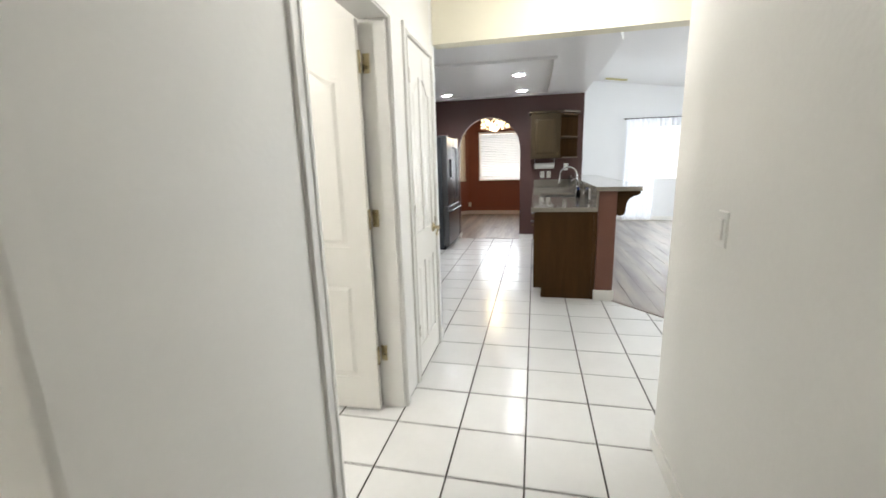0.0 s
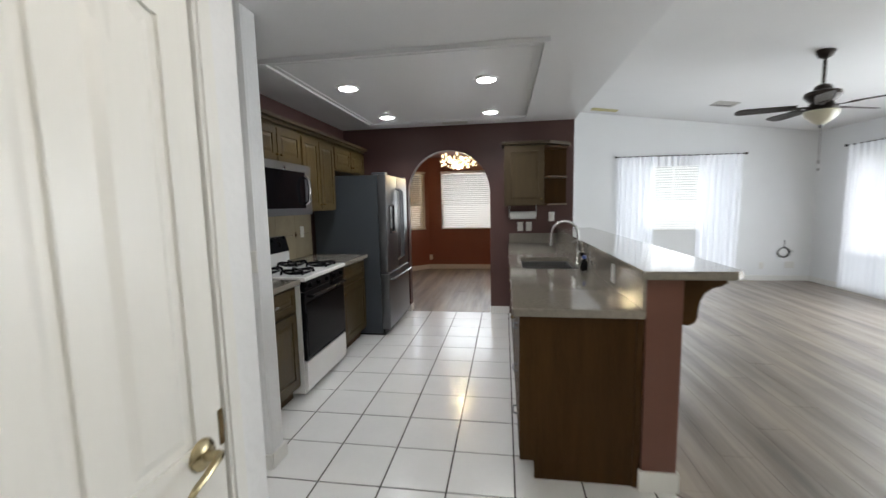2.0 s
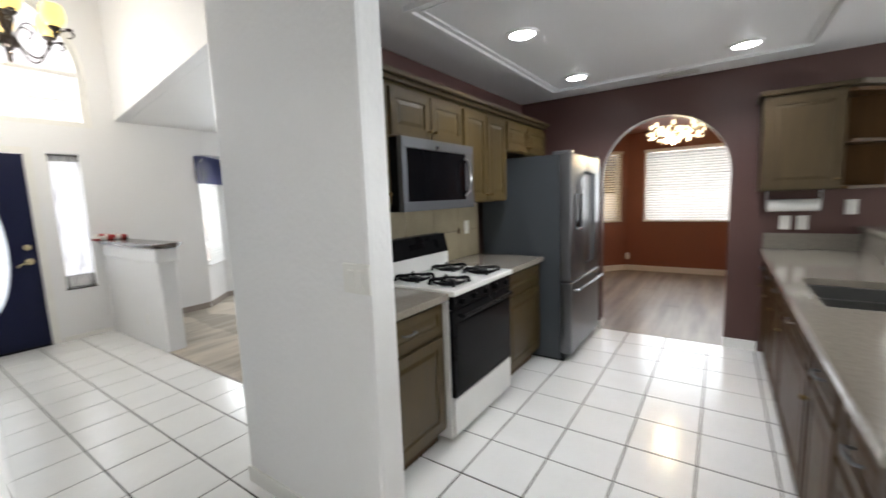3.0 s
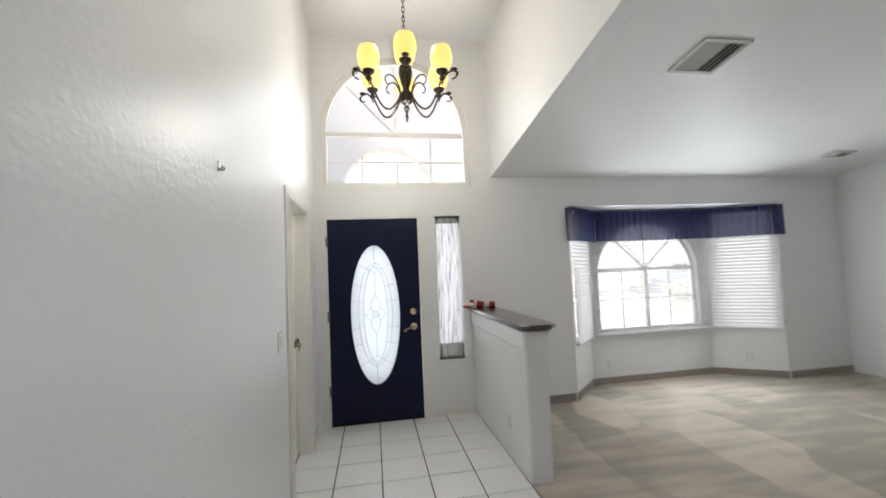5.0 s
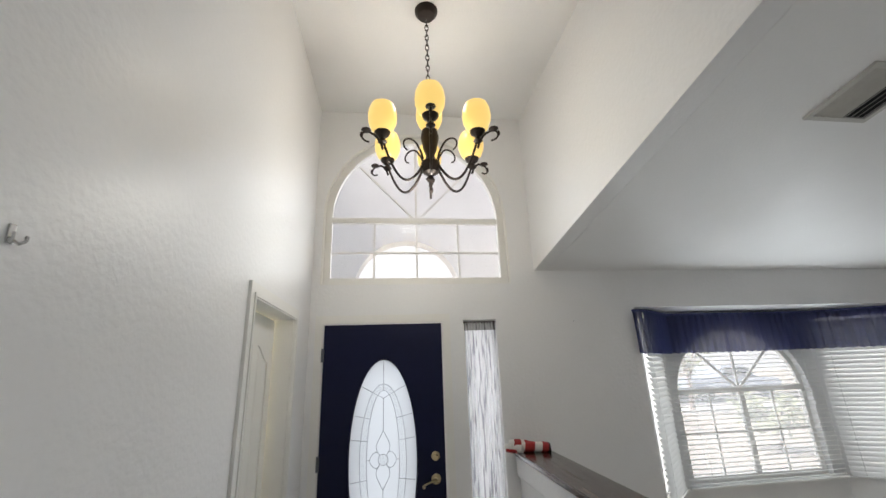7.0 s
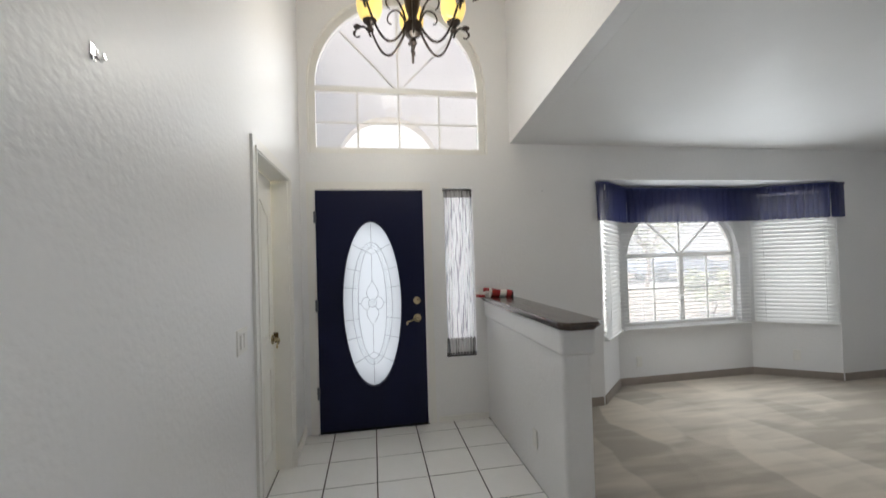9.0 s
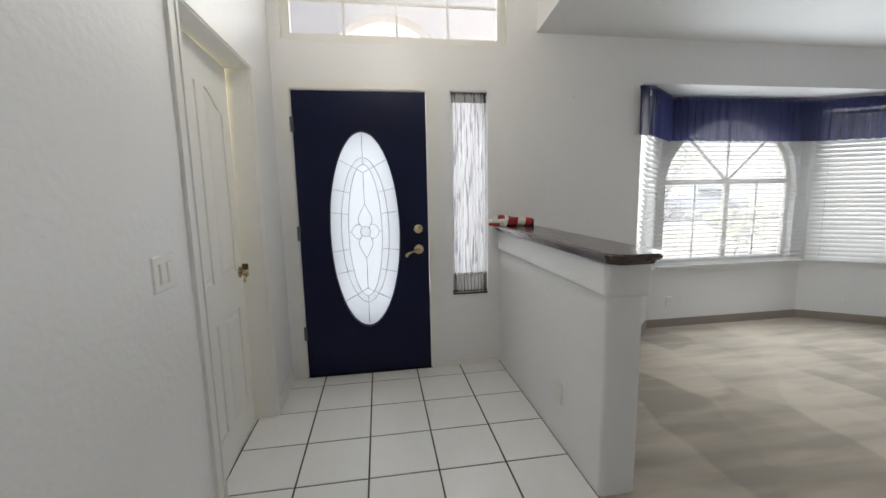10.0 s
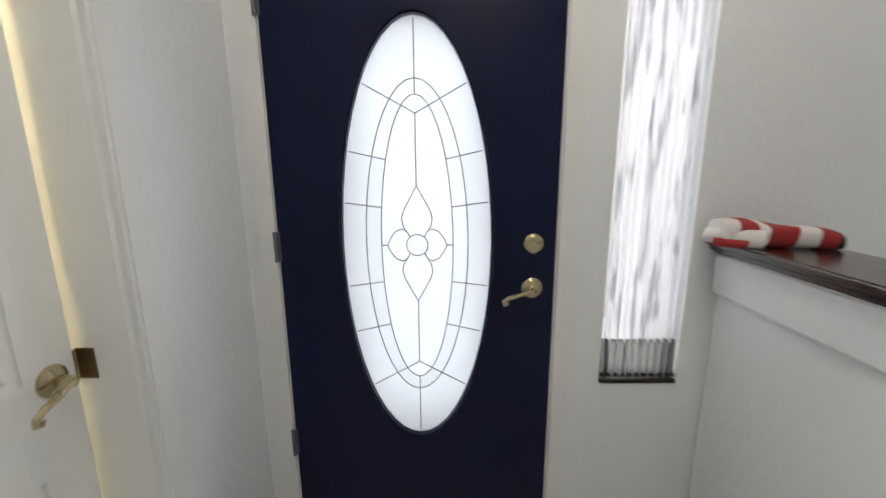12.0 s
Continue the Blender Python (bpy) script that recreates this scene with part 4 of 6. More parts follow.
switch_plate("x", -6.33, 1, 5.97, 0.25, 1, "power_outlet", "white outlet under the bay window", True)

switch_plate("y", YS, 1, -3.355, 0.27, 1, "power_outlet", "white outlet low on the tall entry wall", True)
o = switch_plate("y", 0.0, -1, 0.0, 0.25, 1, "power_outlet", "white outlet on the angled bay wall", True)
o.matrix_basis = pose(-6.10, 7.742, 0.25, 0, 0, math.degrees(math.atan2(0.642, 0.444)))
rail = thing("towel", (XF, 1.92, 1.12), "dark grey towel hung flat on the closet room wall", "towel")
part("cloth", box(XF + 0.002, XF + 0.022, 1.70, 2.16, 0.88, 1.13, 0.008), FRSIDE, rail)
part("rod", cyl((XF + 0.014, 1.66, 1.13), (XF + 0.014, 2.20, 1.13), 0.009), CHROME, rail)

# half wall with wooden cap and folded cloth
hw = box(XF, -4.385, 4.135, 4.305, -0.02, 0.93, 0.03, seg=4)
hw = box(XF, -4.365, 4.115, 4.325, 0.90, 1.055, 0.03, bm=hw, seg=4)
structure("wall_half", hw, WALL, "white half wall with a stepped top and rounded end")
cap = thing("wooden_ledge", (-5.1, 4.22, 1.055), "dark varnished wooden cap on the half wall", "wood cap")
def cut_board(x1_, y0_, y1_, z0_, z1_, cut):
    """A board with clipped free corners and eased edges."""
    b = plate("z", z0_, z1_, [(XF + 0.001, y0_), (x1_ - cut, y0_), (x1_, y0_ + cut), (x1_, y1_ - cut), (x1_ - cut, y1_), (XF + 0.001, y1_)])
    bmesh.ops.bevel(b, geom=[e for e in b.edges if abs((e.verts[0].co - e.verts[1].co).z) < 1e-5 and e.calc_face_angle(0) > 1], offset=0.007, segments=3, affect="EDGES")
    return b


part("board", cut_board(-4.28, 4.083, 4.345, 1.070, 1.096, 0.05), CAPW, cap)
part("moulding", cut_board(-4.305, 4.10, 4.33, 1.050, 1.072, 0.045), CAPW, cap)
fl = thing("folded_cloth", (-5.76, 4.2, 1.096), "folded red and white striped cloth on the wooden cap", "cloth")


def bundle(t0, t1, k):
    """A stripe of the flat folded cloth between two shares of its length."""
    b = bmesh.new()
    rows = []
    for j in range(9):
        row = []
        for i in range(24):
            a = 2 * math.pi * i / 24
            f = j / 8
            slant = 0.035 * math.sin(a + 0.6)
            lo_, hi_ = t0 + (slant if t0 > 0 else 0), t1 + (slant if t1 < 1 else 0)
            t = lo_ + (hi_ - lo_) * f
            ca, sa = math.cos(a), math.sin(a)
            rz = 0.036 * (1 - 0.35 * t ** 2) * (1 + 0.08 * math.sin(9 * t + 2.0 * ca))
            ry = 0.072 * (1 - 0.22 * t)
            flat = 0.55
            p = Vector((-5.775 + 0.075 * t, 4.045 + 0.285 * t, 1.0965 + rz))
            p += Vector((0.96, -0.25, 0)) * (ry * math.copysign(abs(ca) ** flat, ca)) + Vector((0, 0, rz * math.copysign(abs(sa) ** flat, sa)))
            row.append(b.verts.new(p))
        rows.append(row)
    for r, q in zip(rows, rows[1:]):
        for i in range(24):
            b.faces.new((r[i], r[(i + 1) % 24], q[(i + 1) % 24], q[i]))
    b.faces.new(rows[0][::-1])
    b.faces.new(rows[-1])
    return b


CUTS = (0.0, 0.10, 0.27, 0.36, 0.60, 0.78, 0.93, 1.0)
SHADES = ((WHITEC, "white stripe"), (RED, "red stripe"), (WHITEC, "white stripe"), (RED, "red stripe"), (WHITEC, "white stripe"), (RED, "red stripe"), (DARKCL, "dark end"))
for k, (ma, nm) in enumerate(SHADES):
    part("stripe", bundle(CUTS[k], CUTS[k + 1], k), ma, fl, nm, True)
part("rolled_fold", tube([(-5.79, 4.03, 1.120), (-5.74, 4.055, 1.122), (-5.695, 4.085, 1.124), (-5.672, 4.115, 1.124)], 0.023, 12, taper=0.027), WHITEC, fl, "white rolled fold", True)
part("red_fold", tube([(-5.735, 4.015, 1.1095), (-5.70, 4.04, 1.1095), (-5.672, 4.07, 1.1095)], 0.012, 10, taper=0.0125), RED, fl, "red folded corner", True)

# hook and nail
hk = thing("wall_hook", (-3.315, YS, 1.924), "small chrome double hook on the entry wall", "hook")
part("plate", box(-3.322, -3.308, YS, YS + 0.003, 1.908, 1.944, 0.0015), CHROME, hk)
for s in (-1, 1):
    part("prong", tube([(-3.315 + s * 0.003, YS + 0.003, 1.918), (-3.315 + s * 0.008, YS + 0.011, 1.911), (-3.315 + s * 0.012, YS + 0.017, 1.917), (-3.315 + s * 0.0125, YS + 0.017, 1.926)], 0.003), CHROME, hk, "", True)
nl = thing("wall_nail", (XF, 4.707, 2.035), "small nail in the white wall", "nail")
part("shank", cyl((XF - 0.01, 4.707, 2.035), (XF + 0.02, 4.707, 2.04), 0.002, seg=6), STEEL, nl)

# chandelier
ch = thing("chandelier", CH, "dark bronze chandelier with lit amber glass shades", "chandelier")
X, Y, Z = CH
HUNG = Z + (TALL - Z) / 1.1
part("canopy", lathe([(0.012, -0.045), (0.05, -0.04), (0.068, -0.015), (0.07, 0)], (X, Y, HUNG)), BRONZE, ch, "", True)
n = int((HUNG - 0.045 - (Z + 0.33)) / 0.036)
chain = None
for k in range(n):
    zc = Z + 0.345 + 0.036 * k
    loop = [(0.010 * math.cos(a), 0.024 * math.sin(a)) for a in [2 * math.pi * q / 10 for q in range(10)]]
    chain = tube([(X + u, Y, zc + v) if k % 2 else (X, Y + u, zc + v) for u, v in loop], 0.0032, 5, chain, True)
part("chain", chain, BRONZE, ch, "", True)
part("stem", lathe([(0.010, -0.10), (0.022, -0.085), (0.012, -0.06), (0.042, -0.04), (0.052, -0.005), (0.05, 0.02), (0.03, 0.035), (0.022, 0.06), (0.036, 0.10), (0.05, 0.17), (0.042, 0.215), (0.016, 0.235), (0.011, 0.33), (0.006, 0.335)], (X, Y, Z), 20), BRONZE, ch, "", True)
SHADE = [(r * 1.13, h * 1.02) for r, h in [(0.030, 0.0), (0.050, 0.018), (0.063, 0.055), (0.066, 0.09), (0.062, 0.125), (0.052, 0.155), (0.049, 0.155), (0.058, 0.122), (0.062, 0.09), (0.059, 0.055), (0.046, 0.022), (0.02, 0.006)]]
for k in range(6):
    a = radians(60 * k - 5)
    d = Vector((math.cos(a), math.sin(a), 0))
    R = 0.28
    up = 0.085
    c = Vector((X, Y, Z))
    pts = []
    for q in range(13):
        t = q / 12
        r = 0.045 + (R - 0.045) * t
        z = 0.0 - 0.125 * math.sin(math.pi * min(t * 1.0, 1)) ** 0.9 + (up) * t ** 3
        pts.append(c + d * r + Vector((0, 0, z)))
    arm = part("arm", tube(pts, 0.0075, 8, taper=0.006), BRONZE, ch, "", True)

    def scroll(ctl, r0, r1):
        return part("scroll", tube([c + d * u + Vector((0, 0, w)) for u, w in ctl], r0, 7, taper=r1), BRONZE, arm, "", True)

    # outer scroll with a leaf, from below the cup
    o0 = R + 0.075
    scroll([(R - 0.004, up - 0.062), (R + 0.008, up - 0.03), (R + 0.028, up - 0.004), (R + 0.05, up + 0.012)] + [(o0 + 0.034 * math.sin(0.4 * q - 0.7), up - 0.018 + 0.034 * math.cos(0.4 * q - 0.7) * (1 - 0.03 * q)) for q in range(11)], 0.0065, 0.0045)
    lf = ball(c + d * (o0 + 0.012) + Vector((0, 0, up + 0.020)), 0.017, None, 1.5, 1.5, 0.6, 8, 6)
    lf = ball(c + d * (o0 + 0.036) + Vector((0, 0, up - 0.012)), 0.010, lf, 0.8, 0.8, 1.6, 8, 6)
    part("leaf_tip", lf, BRONZE, arm, "", True)
    # upper inward scroll
    i0 = 0.125
    scroll([(0.045, 0.03), (0.055, 0.065), (0.075, 0.10)] + [(i0 + 0.05 * math.cos(2.6 - 0.42 * q) * (1 - 0.045 * q), 0.085 + 0.05 * math.sin(2.6 - 0.42 * q) * (1 - 0.045 * q)) for q in range(10)], 0.006, 0.004)
    cup = c + d * R + Vector((0, 0, up))
    part("cup", lathe([(0.008, -0.035), (0.024, -0.022), (0.012, 0.0), (0.036, 0.020), (0.041, 0.034), (0.03, 0.036)], cup, 16), BRONZE, arm, "", True)
    part("shade", lathe(SHADE, cup + Vector((0, 0, 0.034)), 22), AMBER, arm, "lit amber glass shade", True)
part("shade", lathe(SHADE, (X, Y, Z + 0.225), 22), AMBER, ch, "lit amber glass shade over the stem", True)
part("finial", lathe([(0.004, -0.16), (0.012, -0.145), (0.006, -0.12), (0.014, -0.10)], (X, Y, Z), 12), BRONZE, ch, "", True)
ch.matrix_basis = pose(*CH) @ Matrix.Scale(1.1, 4)


def ceiling_vent(base, w, d, slope, label, material=VENTM, slats=8, rz=0):
    v = thing("ceiling_vent", base, label, "vent", rz=rz)
    turn = pose(0, 0, 0, 0, slope, 0)
    fr = plate("z", -0.012, 0.0, rect(-w / 2, w / 2, -d / 2, d / 2), [rect(-w / 2 + 0.024, w / 2 - 0.024, -d / 2 + 0.024, d / 2 - 0.024)])
    fr.transform(turn)
    part("frame", fr, material, v, "", False, True)
    # near-black sheet stands in for the shade inside the duct
    bk = box(-w / 2 + 0.02, w / 2 - 0.02, -d / 2 + 0.02, d / 2 - 0.02, -0.003, 0.0)
    bk.transform(turn)
    part("backing", bk, VENTD, v, "", False, True)
    for k in range(slats):
        y = -d / 2 + 0.04 + (d - 0.08) * k / (slats - 1)
        s = box(-w / 2 + 0.024, w / 2 - 0.024, -0.013, 0.013, -0.0008, 0.0008)
        s.transform(turn @ pose(0, y, -0.008, 28 if y > 0 else -28))
        part("slat", s, material, v, "", False, True)
    return v


ceiling_vent((-3.85, 5.255, west_slope(-3.85)), 0.32, 0.33, -8.4, "painted metal ceiling vent in the living room", slats=9)
ceiling_vent((-5.22, 8.15, west_slope(-5.22)), 0.15, 0.3, -8.4, "small painted ceiling vent in the living room", slats=6)


# ---- blinds ----
def blind(base, rz, w, z0, z1, tilt, label, material=SLATM, step=0.043, depth=0.05):
    t = thing("window_blind", base, label, "blind", rz=rz)
    part("headrail", box(-w / 2, w / 2, -0.03, 0.03, z1 - 0.05, z1, 0.004), material, t, "", False, True)
    part("bottom_rail", box(-w / 2, w / 2, -0.027, 0.027, z0, z0 + 0.018, 0.004), material, t, "", False, True)
    s = bmesh.new()
    n = 4
    rows = []
    for side in (0.0013, -0.0013):
        for i in range(n + 1):
            u = i / n - 0.5
            p = Matrix.Rotation(radians(tilt), 4, "X") @ Vector((0, u * depth, 0.003 * (1 - 4 * u * u) + side))
            rows.append([s.verts.new((x, p.y, p.z)) for x in (-w / 2 + 0.004, w / 2 - 0.004)])
    for i in range(n):
        s.faces.new((rows[i][0], rows[i][1], rows[i + 1][1], rows[i + 1][0]))
        j = n + 1 + i
        s.faces.new((rows[j + 1][0], rows[j + 1][1], rows[j][1], rows[j][0]))
    for i, j in ((0, n + 1), (n, 2 * n + 1)):
        s.faces.new((rows[i][0], rows[i][1], rows[j][1], rows[j][0]))
    me = mesh_of("slat", s, material)
    z = z0 + 0.035
    k = 0
    while z < z1 - 0.06:
        o = new("slat", me)
        o.parent = t
        o.matrix_basis = pose(0.0015 * math.sin(k * 4.1), 0, z, 0, 0.12 * math.sin(k * 2.3), 0)
        WM[o.name] = WM[t.name]
        z += step
        k += 1
    for u in (-0.36, 0.36):
        part("ladder_cord", box(u * w - 0.0012, u * w + 0.0012, -0.028, -0.026, z0, z1 - 0.02, bm=box(u * w - 0.0012, u * w + 0.0012, 0.026, 0.028, z0, z1 - 0.02)), material, t, "", False, True)
    part("pull_cord", tube([(w * 0.40, -0.036, z1 - 0.05), (w * 0.402, -0.036, z0 + (z1 - z0) * 0.45)], 0.002, 5), material, t, "", False, True)
    part("tassel", lathe([(0.003, 0.02), (0.008, 0.0), (0.006, -0.012)], (w * 0.402, -0.036, z0 + (z1 - z0) * 0.44), 8), WHITEP, t, "", True, True)
    return t


def rect_window(name, base, rz, w, z0, z1, label, mullion=True):
    """A plain window in its own frame: width along x, set back along +y."""
    t = thing(name, base, label, "window", rz=rz)
    part("window_frame", plate("y", 0.04, 0.09, rect(-w / 2 + 0.001, w / 2 - 0.001, z0 + 0.001, z1 - 0.001), [rect(-w / 2 + 0.035, w / 2 - 0.035, z0 + 0.035, z1 - 0.035)]), TRIM, t, "", False, True)
    if mullion:
        part("mullion", box(-0.016, 0.016, 0.045, 0.085, z0 + 0.035, z1 - 0.035), TRIM, t, "", False, True)
    o = part("pane", box(-w / 2 + 0.03, w / 2 - 0.03, 0.062, 0.066, z0 + 0.03, z1 - 0.03), GLASS, t, "", False, True)
    o.visible_shadow = False
    part("window_sill", box(-w / 2, w / 2, -0.005, 0.045, z0 - 0.002, z0 + 0.012, 0.003), TRIM, t, "", False, True)
    return t


# bay windows and blinds
w3 = thing("window_3", (-6.39, 6.575, 0.62), "arched white window in the bay with divided panes", "window")
BA = arched(5.862, 7.288, 0.622, 1.36, 0.658)
part("window_frame", plate("x", -6.43, -6.385, BA, [grown(BA, -0.045)]), TRIM, w3)
part("transom", box(-6.425, -6.388, 5.9, 7.25, 1.375, 1.42, 0.003), TRIM, w3)
part("mullion", box(-6.425, -6.388, 6.555, 6.605, 0.66, 1.376), TRIM, w3)
for u in (6.24, 6.92):
    part("muntin", box(-6.415, -6.40, u - 0.007, u + 0.007, 0.66, 1.376), TRIM, w3)
part("muntin", box(-6.415, -6.40, 5.9, 7.25, 1.02, 1.034), TRIM, w3)
part("muntin", box(-6.415, -6.40, 6.567, 6.583, 1.42, 1.98), TRIM, w3)
for s in (-1, 1):
    part("muntin", tube([(-6.407, 6.575 + s * 0.02, 1.42), (-6.407, 6.575 + s * 0.47, 1.84)], 0.014, 4), TRIM, w3)
o = part("pane", plate("x", -6.41, -6.406, grown(BA, -0.04)), VEILED, w3, "pane with a milky veil of glare")
o.visible_shadow = False
for (p, q), nm in (((BAY[0], BAY[1]), "window_4"), ((BAY[2], BAY[3]), "window_5")):
    m_ = ((p[0] + q[0]) / 2, (p[1] + q[1]) / 2)
    wd = math.hypot(q[0] - p[0], q[1] - p[1]) - 0.14
    rz = math.degrees(math.atan2(q[1] - p[1], q[0] - p[0]))
    rect_window(nm, (m_[0], m_[1], 0), rz, wd, 0.62, 2.10, "white window in an angled bay wall", False)
    off = Matrix.Rotation(radians(rz), 4, "Z") @ Vector((0, -0.035, 0))
    blind((m_[0] + off.x, m_[1] + off.y, 0), rz, wd + 0.10, 0.60, 2.10, 52, "closed white slatted blind in the bay")
blind((-6.29, 6.575, 0), 90, 1.60, 0.60, 2.10, 0, "white slatted blind turned open before the arched window", step=0.04, depth=0.028)
# valance that follows the bay
vt = thing("valance", (-6.2, 6.575, 1.75), "gathered navy blue cloth valance over the bay window", "valance")
VP = [(-5.85, 5.235), (-5.85, 5.36), (-6.205, 5.80), (-6.205, 7.33), (-5.835, 7.93), (-5.835, 8.12)]
for k, (p, q) in enumerate(zip(VP, VP[1:])):
    wd = math.hypot(q[0] - p[0], q[1] - p[1])
    c = cloth("y", 0, 0, wd, 1.755, 2.128, wd * 13, 0.011, nu=int(wd * 150), nz=8, seed=20 + k, bottom=0.004)
    c.transform(pose(p[0], p[1], 0, 0, 0, math.degrees(math.atan2(q[1] - p[1], q[0] - p[0]))))
    part("cloth", c, NAVYV, vt, "", True)
    part("rod", cyl((p[0], p[1], 2.115), (q[0], q[1], 2.115), 0.006), NAVYC, vt)

# ---- kitchen ----
def cab_front(parent, axis, face, sign, u0, u1, z0, z1, name, material=CABW, knob=None, pull=False, arch=0.0):
    """A cabinet door or drawer front with a raised panel on the face."""
    b = plate(axis, face, face + sign * 0.012, rect(u0, u1, z0, z1))
    d = part(name, b, material, parent)
    m = min(0.055, (z1 - z0) * 0.28, (u1 - u0) * 0.25)
    inner_ = rect(u0 + m, u1 - m, z0 + m, z1 - m)
    part("face_frame", plate(axis, face + sign * 0.012, face + sign * 0.019, rect(u0 + 0.002, u1 - 0.002, z0 + 0.002, z1 - 0.002), [inner_]), material, d)
    part("raised_panel", field(axis, face + sign * 0.012, face + sign * 0.018, grown(inner_, -0.008), 0.022), material, d)
    f = AXES[axis]
    if knob:
        p0, p1 = f(knob[0], knob[1], face + sign * 0.019), f(knob[0], knob[1], face + sign * 0.034)
        k = cyl(p0, p1, 0.005, seg=8)
        part("knob", ball(f(knob[0], knob[1], face + sign * 0.038), 0.012, k, u=10, v=6), DBRASS, d, "", True)
    if pull:
        uc, zc = (u0 + u1) / 2, (z0 + z1) / 2
        pts = [f(uc - 0.045, zc, face + sign * 0.019), f(uc - 0.042, zc, face + sign * 0.04), f(uc, zc, face + sign * 0.046), f(uc + 0.042, zc, face + sign * 0.04), f(uc + 0.045, zc, face + sign * 0.019)]
        part("handle", tube(pts, 0.005, 6), DSTEEL, d, "dark metal pull", True)
    return d


KX = -1.75
# base cabinets on the range side
for y0, y1, lab in ((3.665, 4.315, "olive-brown base cabinet between partition and stove"), (5.085, 5.765, "olive-brown base cabinet between stove and fridge")):
    c = thing("base_cabinet", (-1.45, (y0 + y1) / 2, 0), lab, "cabinet")
    part("body", box(KX + 0.002, -1.165, y0, y1, 0.10, 0.868, 0.002), CABW, c)
    part("toe_kick", box(KX + 0.002, -1.23, y0, y1, 0, 0.102), DARKW, c)
    cab_front(c, "x", -1.165, 1, y0 + 0.03, y1 - 0.03, 0.69, 0.85, "drawer", pull=y0 < 4)
    cab_front(c, "x", -1.165, 1, y0 + 0.03, y1 - 0.03, 0.13, 0.665, "cabinet_door", knob=(y0 + 0.06, 0.60))
    t = thing("countertop", (-1.43, (y0 + y1) / 2, 0.868), "grey stone countertop on the base cabinet", "countertop")
    part("slab", box(KX + 0.002, -1.115, y0 - (0.0 if y0 < 4 else 0.002), y1, 0.870, 0.908, 0.005, seg=3), STONE, t)
bs = thing("backsplash", (KX, 4.7, 0.91), "beige stone tile backsplash with small dark diamonds", "backsplash")
k = 0
for y0 in [3.67 + 0.35 * i for i in range(6)]:
    for z0, z1 in ((0.91, 1.145), (1.149, 1.385)):
        part("tile", box(KX + 0.001, KX + 0.012, y0, min(y0 + 0.346, 5.76), z0, z1, 0.002), SPLASH, bs)
for yy in (4.02, 4.72, 5.42):
    d = plate("x", KX + 0.012, KX + 0.015, [(yy, 1.118), (yy + 0.02, 1.147), (yy, 1.176), (yy - 0.02, 1.147)])
    part("diamond", d, DARKW, bs, "small dark diamond inset")
switch_plate("x", KX + 0.012, 1, 5.55, 1.17, 1, "power_outlet", "ivory outlet on the stone backsplash", True)

# stove
st = thing("stove", (-1.43, 4.70, 0), "white gas stove with black oven door", "stove")
S0, S1 = 4.325, 5.075
part("body", box(KX + 0.012, -1.135, S0, S1, 0.03, 0.885, 0.004), ENAMEL, st)
part("cooktop", box(KX + 0.012, -1.085, S0 - 0.004, S1 + 0.004, 0.885, 0.918, 0.010, seg=3), ENAMEL, st)
bgd = part("backguard", box(KX + 0.012, -1.62, S0, S1, 0.918, 1.03, 0.012), ENAMEL, st)
bp = bmesh.new()
pv = [bp.verts.new(v) for v in ((KX + 0.014, S0, 1.03), (-1.615, S0, 1.03), (-1.65, S0, 1.165), (KX + 0.014, S0, 1.165), (KX + 0.014, S1, 1.03), (-1.615, S1, 1.03), (-1.65, S1, 1.165), (KX + 0.014, S1, 1.165))]
for q in ((0, 1, 2, 3), (7, 6, 5, 4), (0, 4, 5, 1), (1, 5, 6, 2), (2, 6, 7, 3), (3, 7, 4, 0)):
    bp.faces.new([pv[i] for i in q])
bmesh.ops.bevel(bp, geom=bp.edges[:], offset=0.006, segments=2, affect="EDGES")
part("control_panel", bp, BLACK, bgd, "black sloped control panel")
part("display", box(-1.634, -1.628, 4.62, 4.78, 1.08, 1.12, 0.001), BGLASS, bgd)
od = part("oven_door", box(-1.135, -1.105, S0 + 0.008, S1 - 0.008, 0.285, 0.80, 0.006), BLACK, st, "black glass oven door")
part("window", box(-1.1052, -1.1015, S0 + 0.03, S1 - 0.03, 0.31, 0.72, 0.002), BGLASS, od)
part("handle", tube([(-1.105, S0 + 0.06, 0.765), (-1.065, S0 + 0.065, 0.765), (-1.062, 4.7, 0.765), (-1.065, S1 - 0.065, 0.765), (-1.105, S1 - 0.06, 0.765)], 0.011, 8), BLACK, od, "", True)
part("knob_strip", box(-1.135, -1.10, S0 + 0.006, S1 - 0.006, 0.805, 0.882, 0.005), BLACK, st)
for i in range(5):
    yy = S0 + 0.09 + 0.142 * i
    part("knob", cyl((-1.10, yy, 0.843), (-1.075, yy, 0.843), 0.019, 0.016, 14), BLACK, st, "", True)
part("drawer_front", box(-1.135, -1.108, S0 + 0.008, S1 - 0.008, 0.06, 0.275, 0.006), ENAMEL, st)
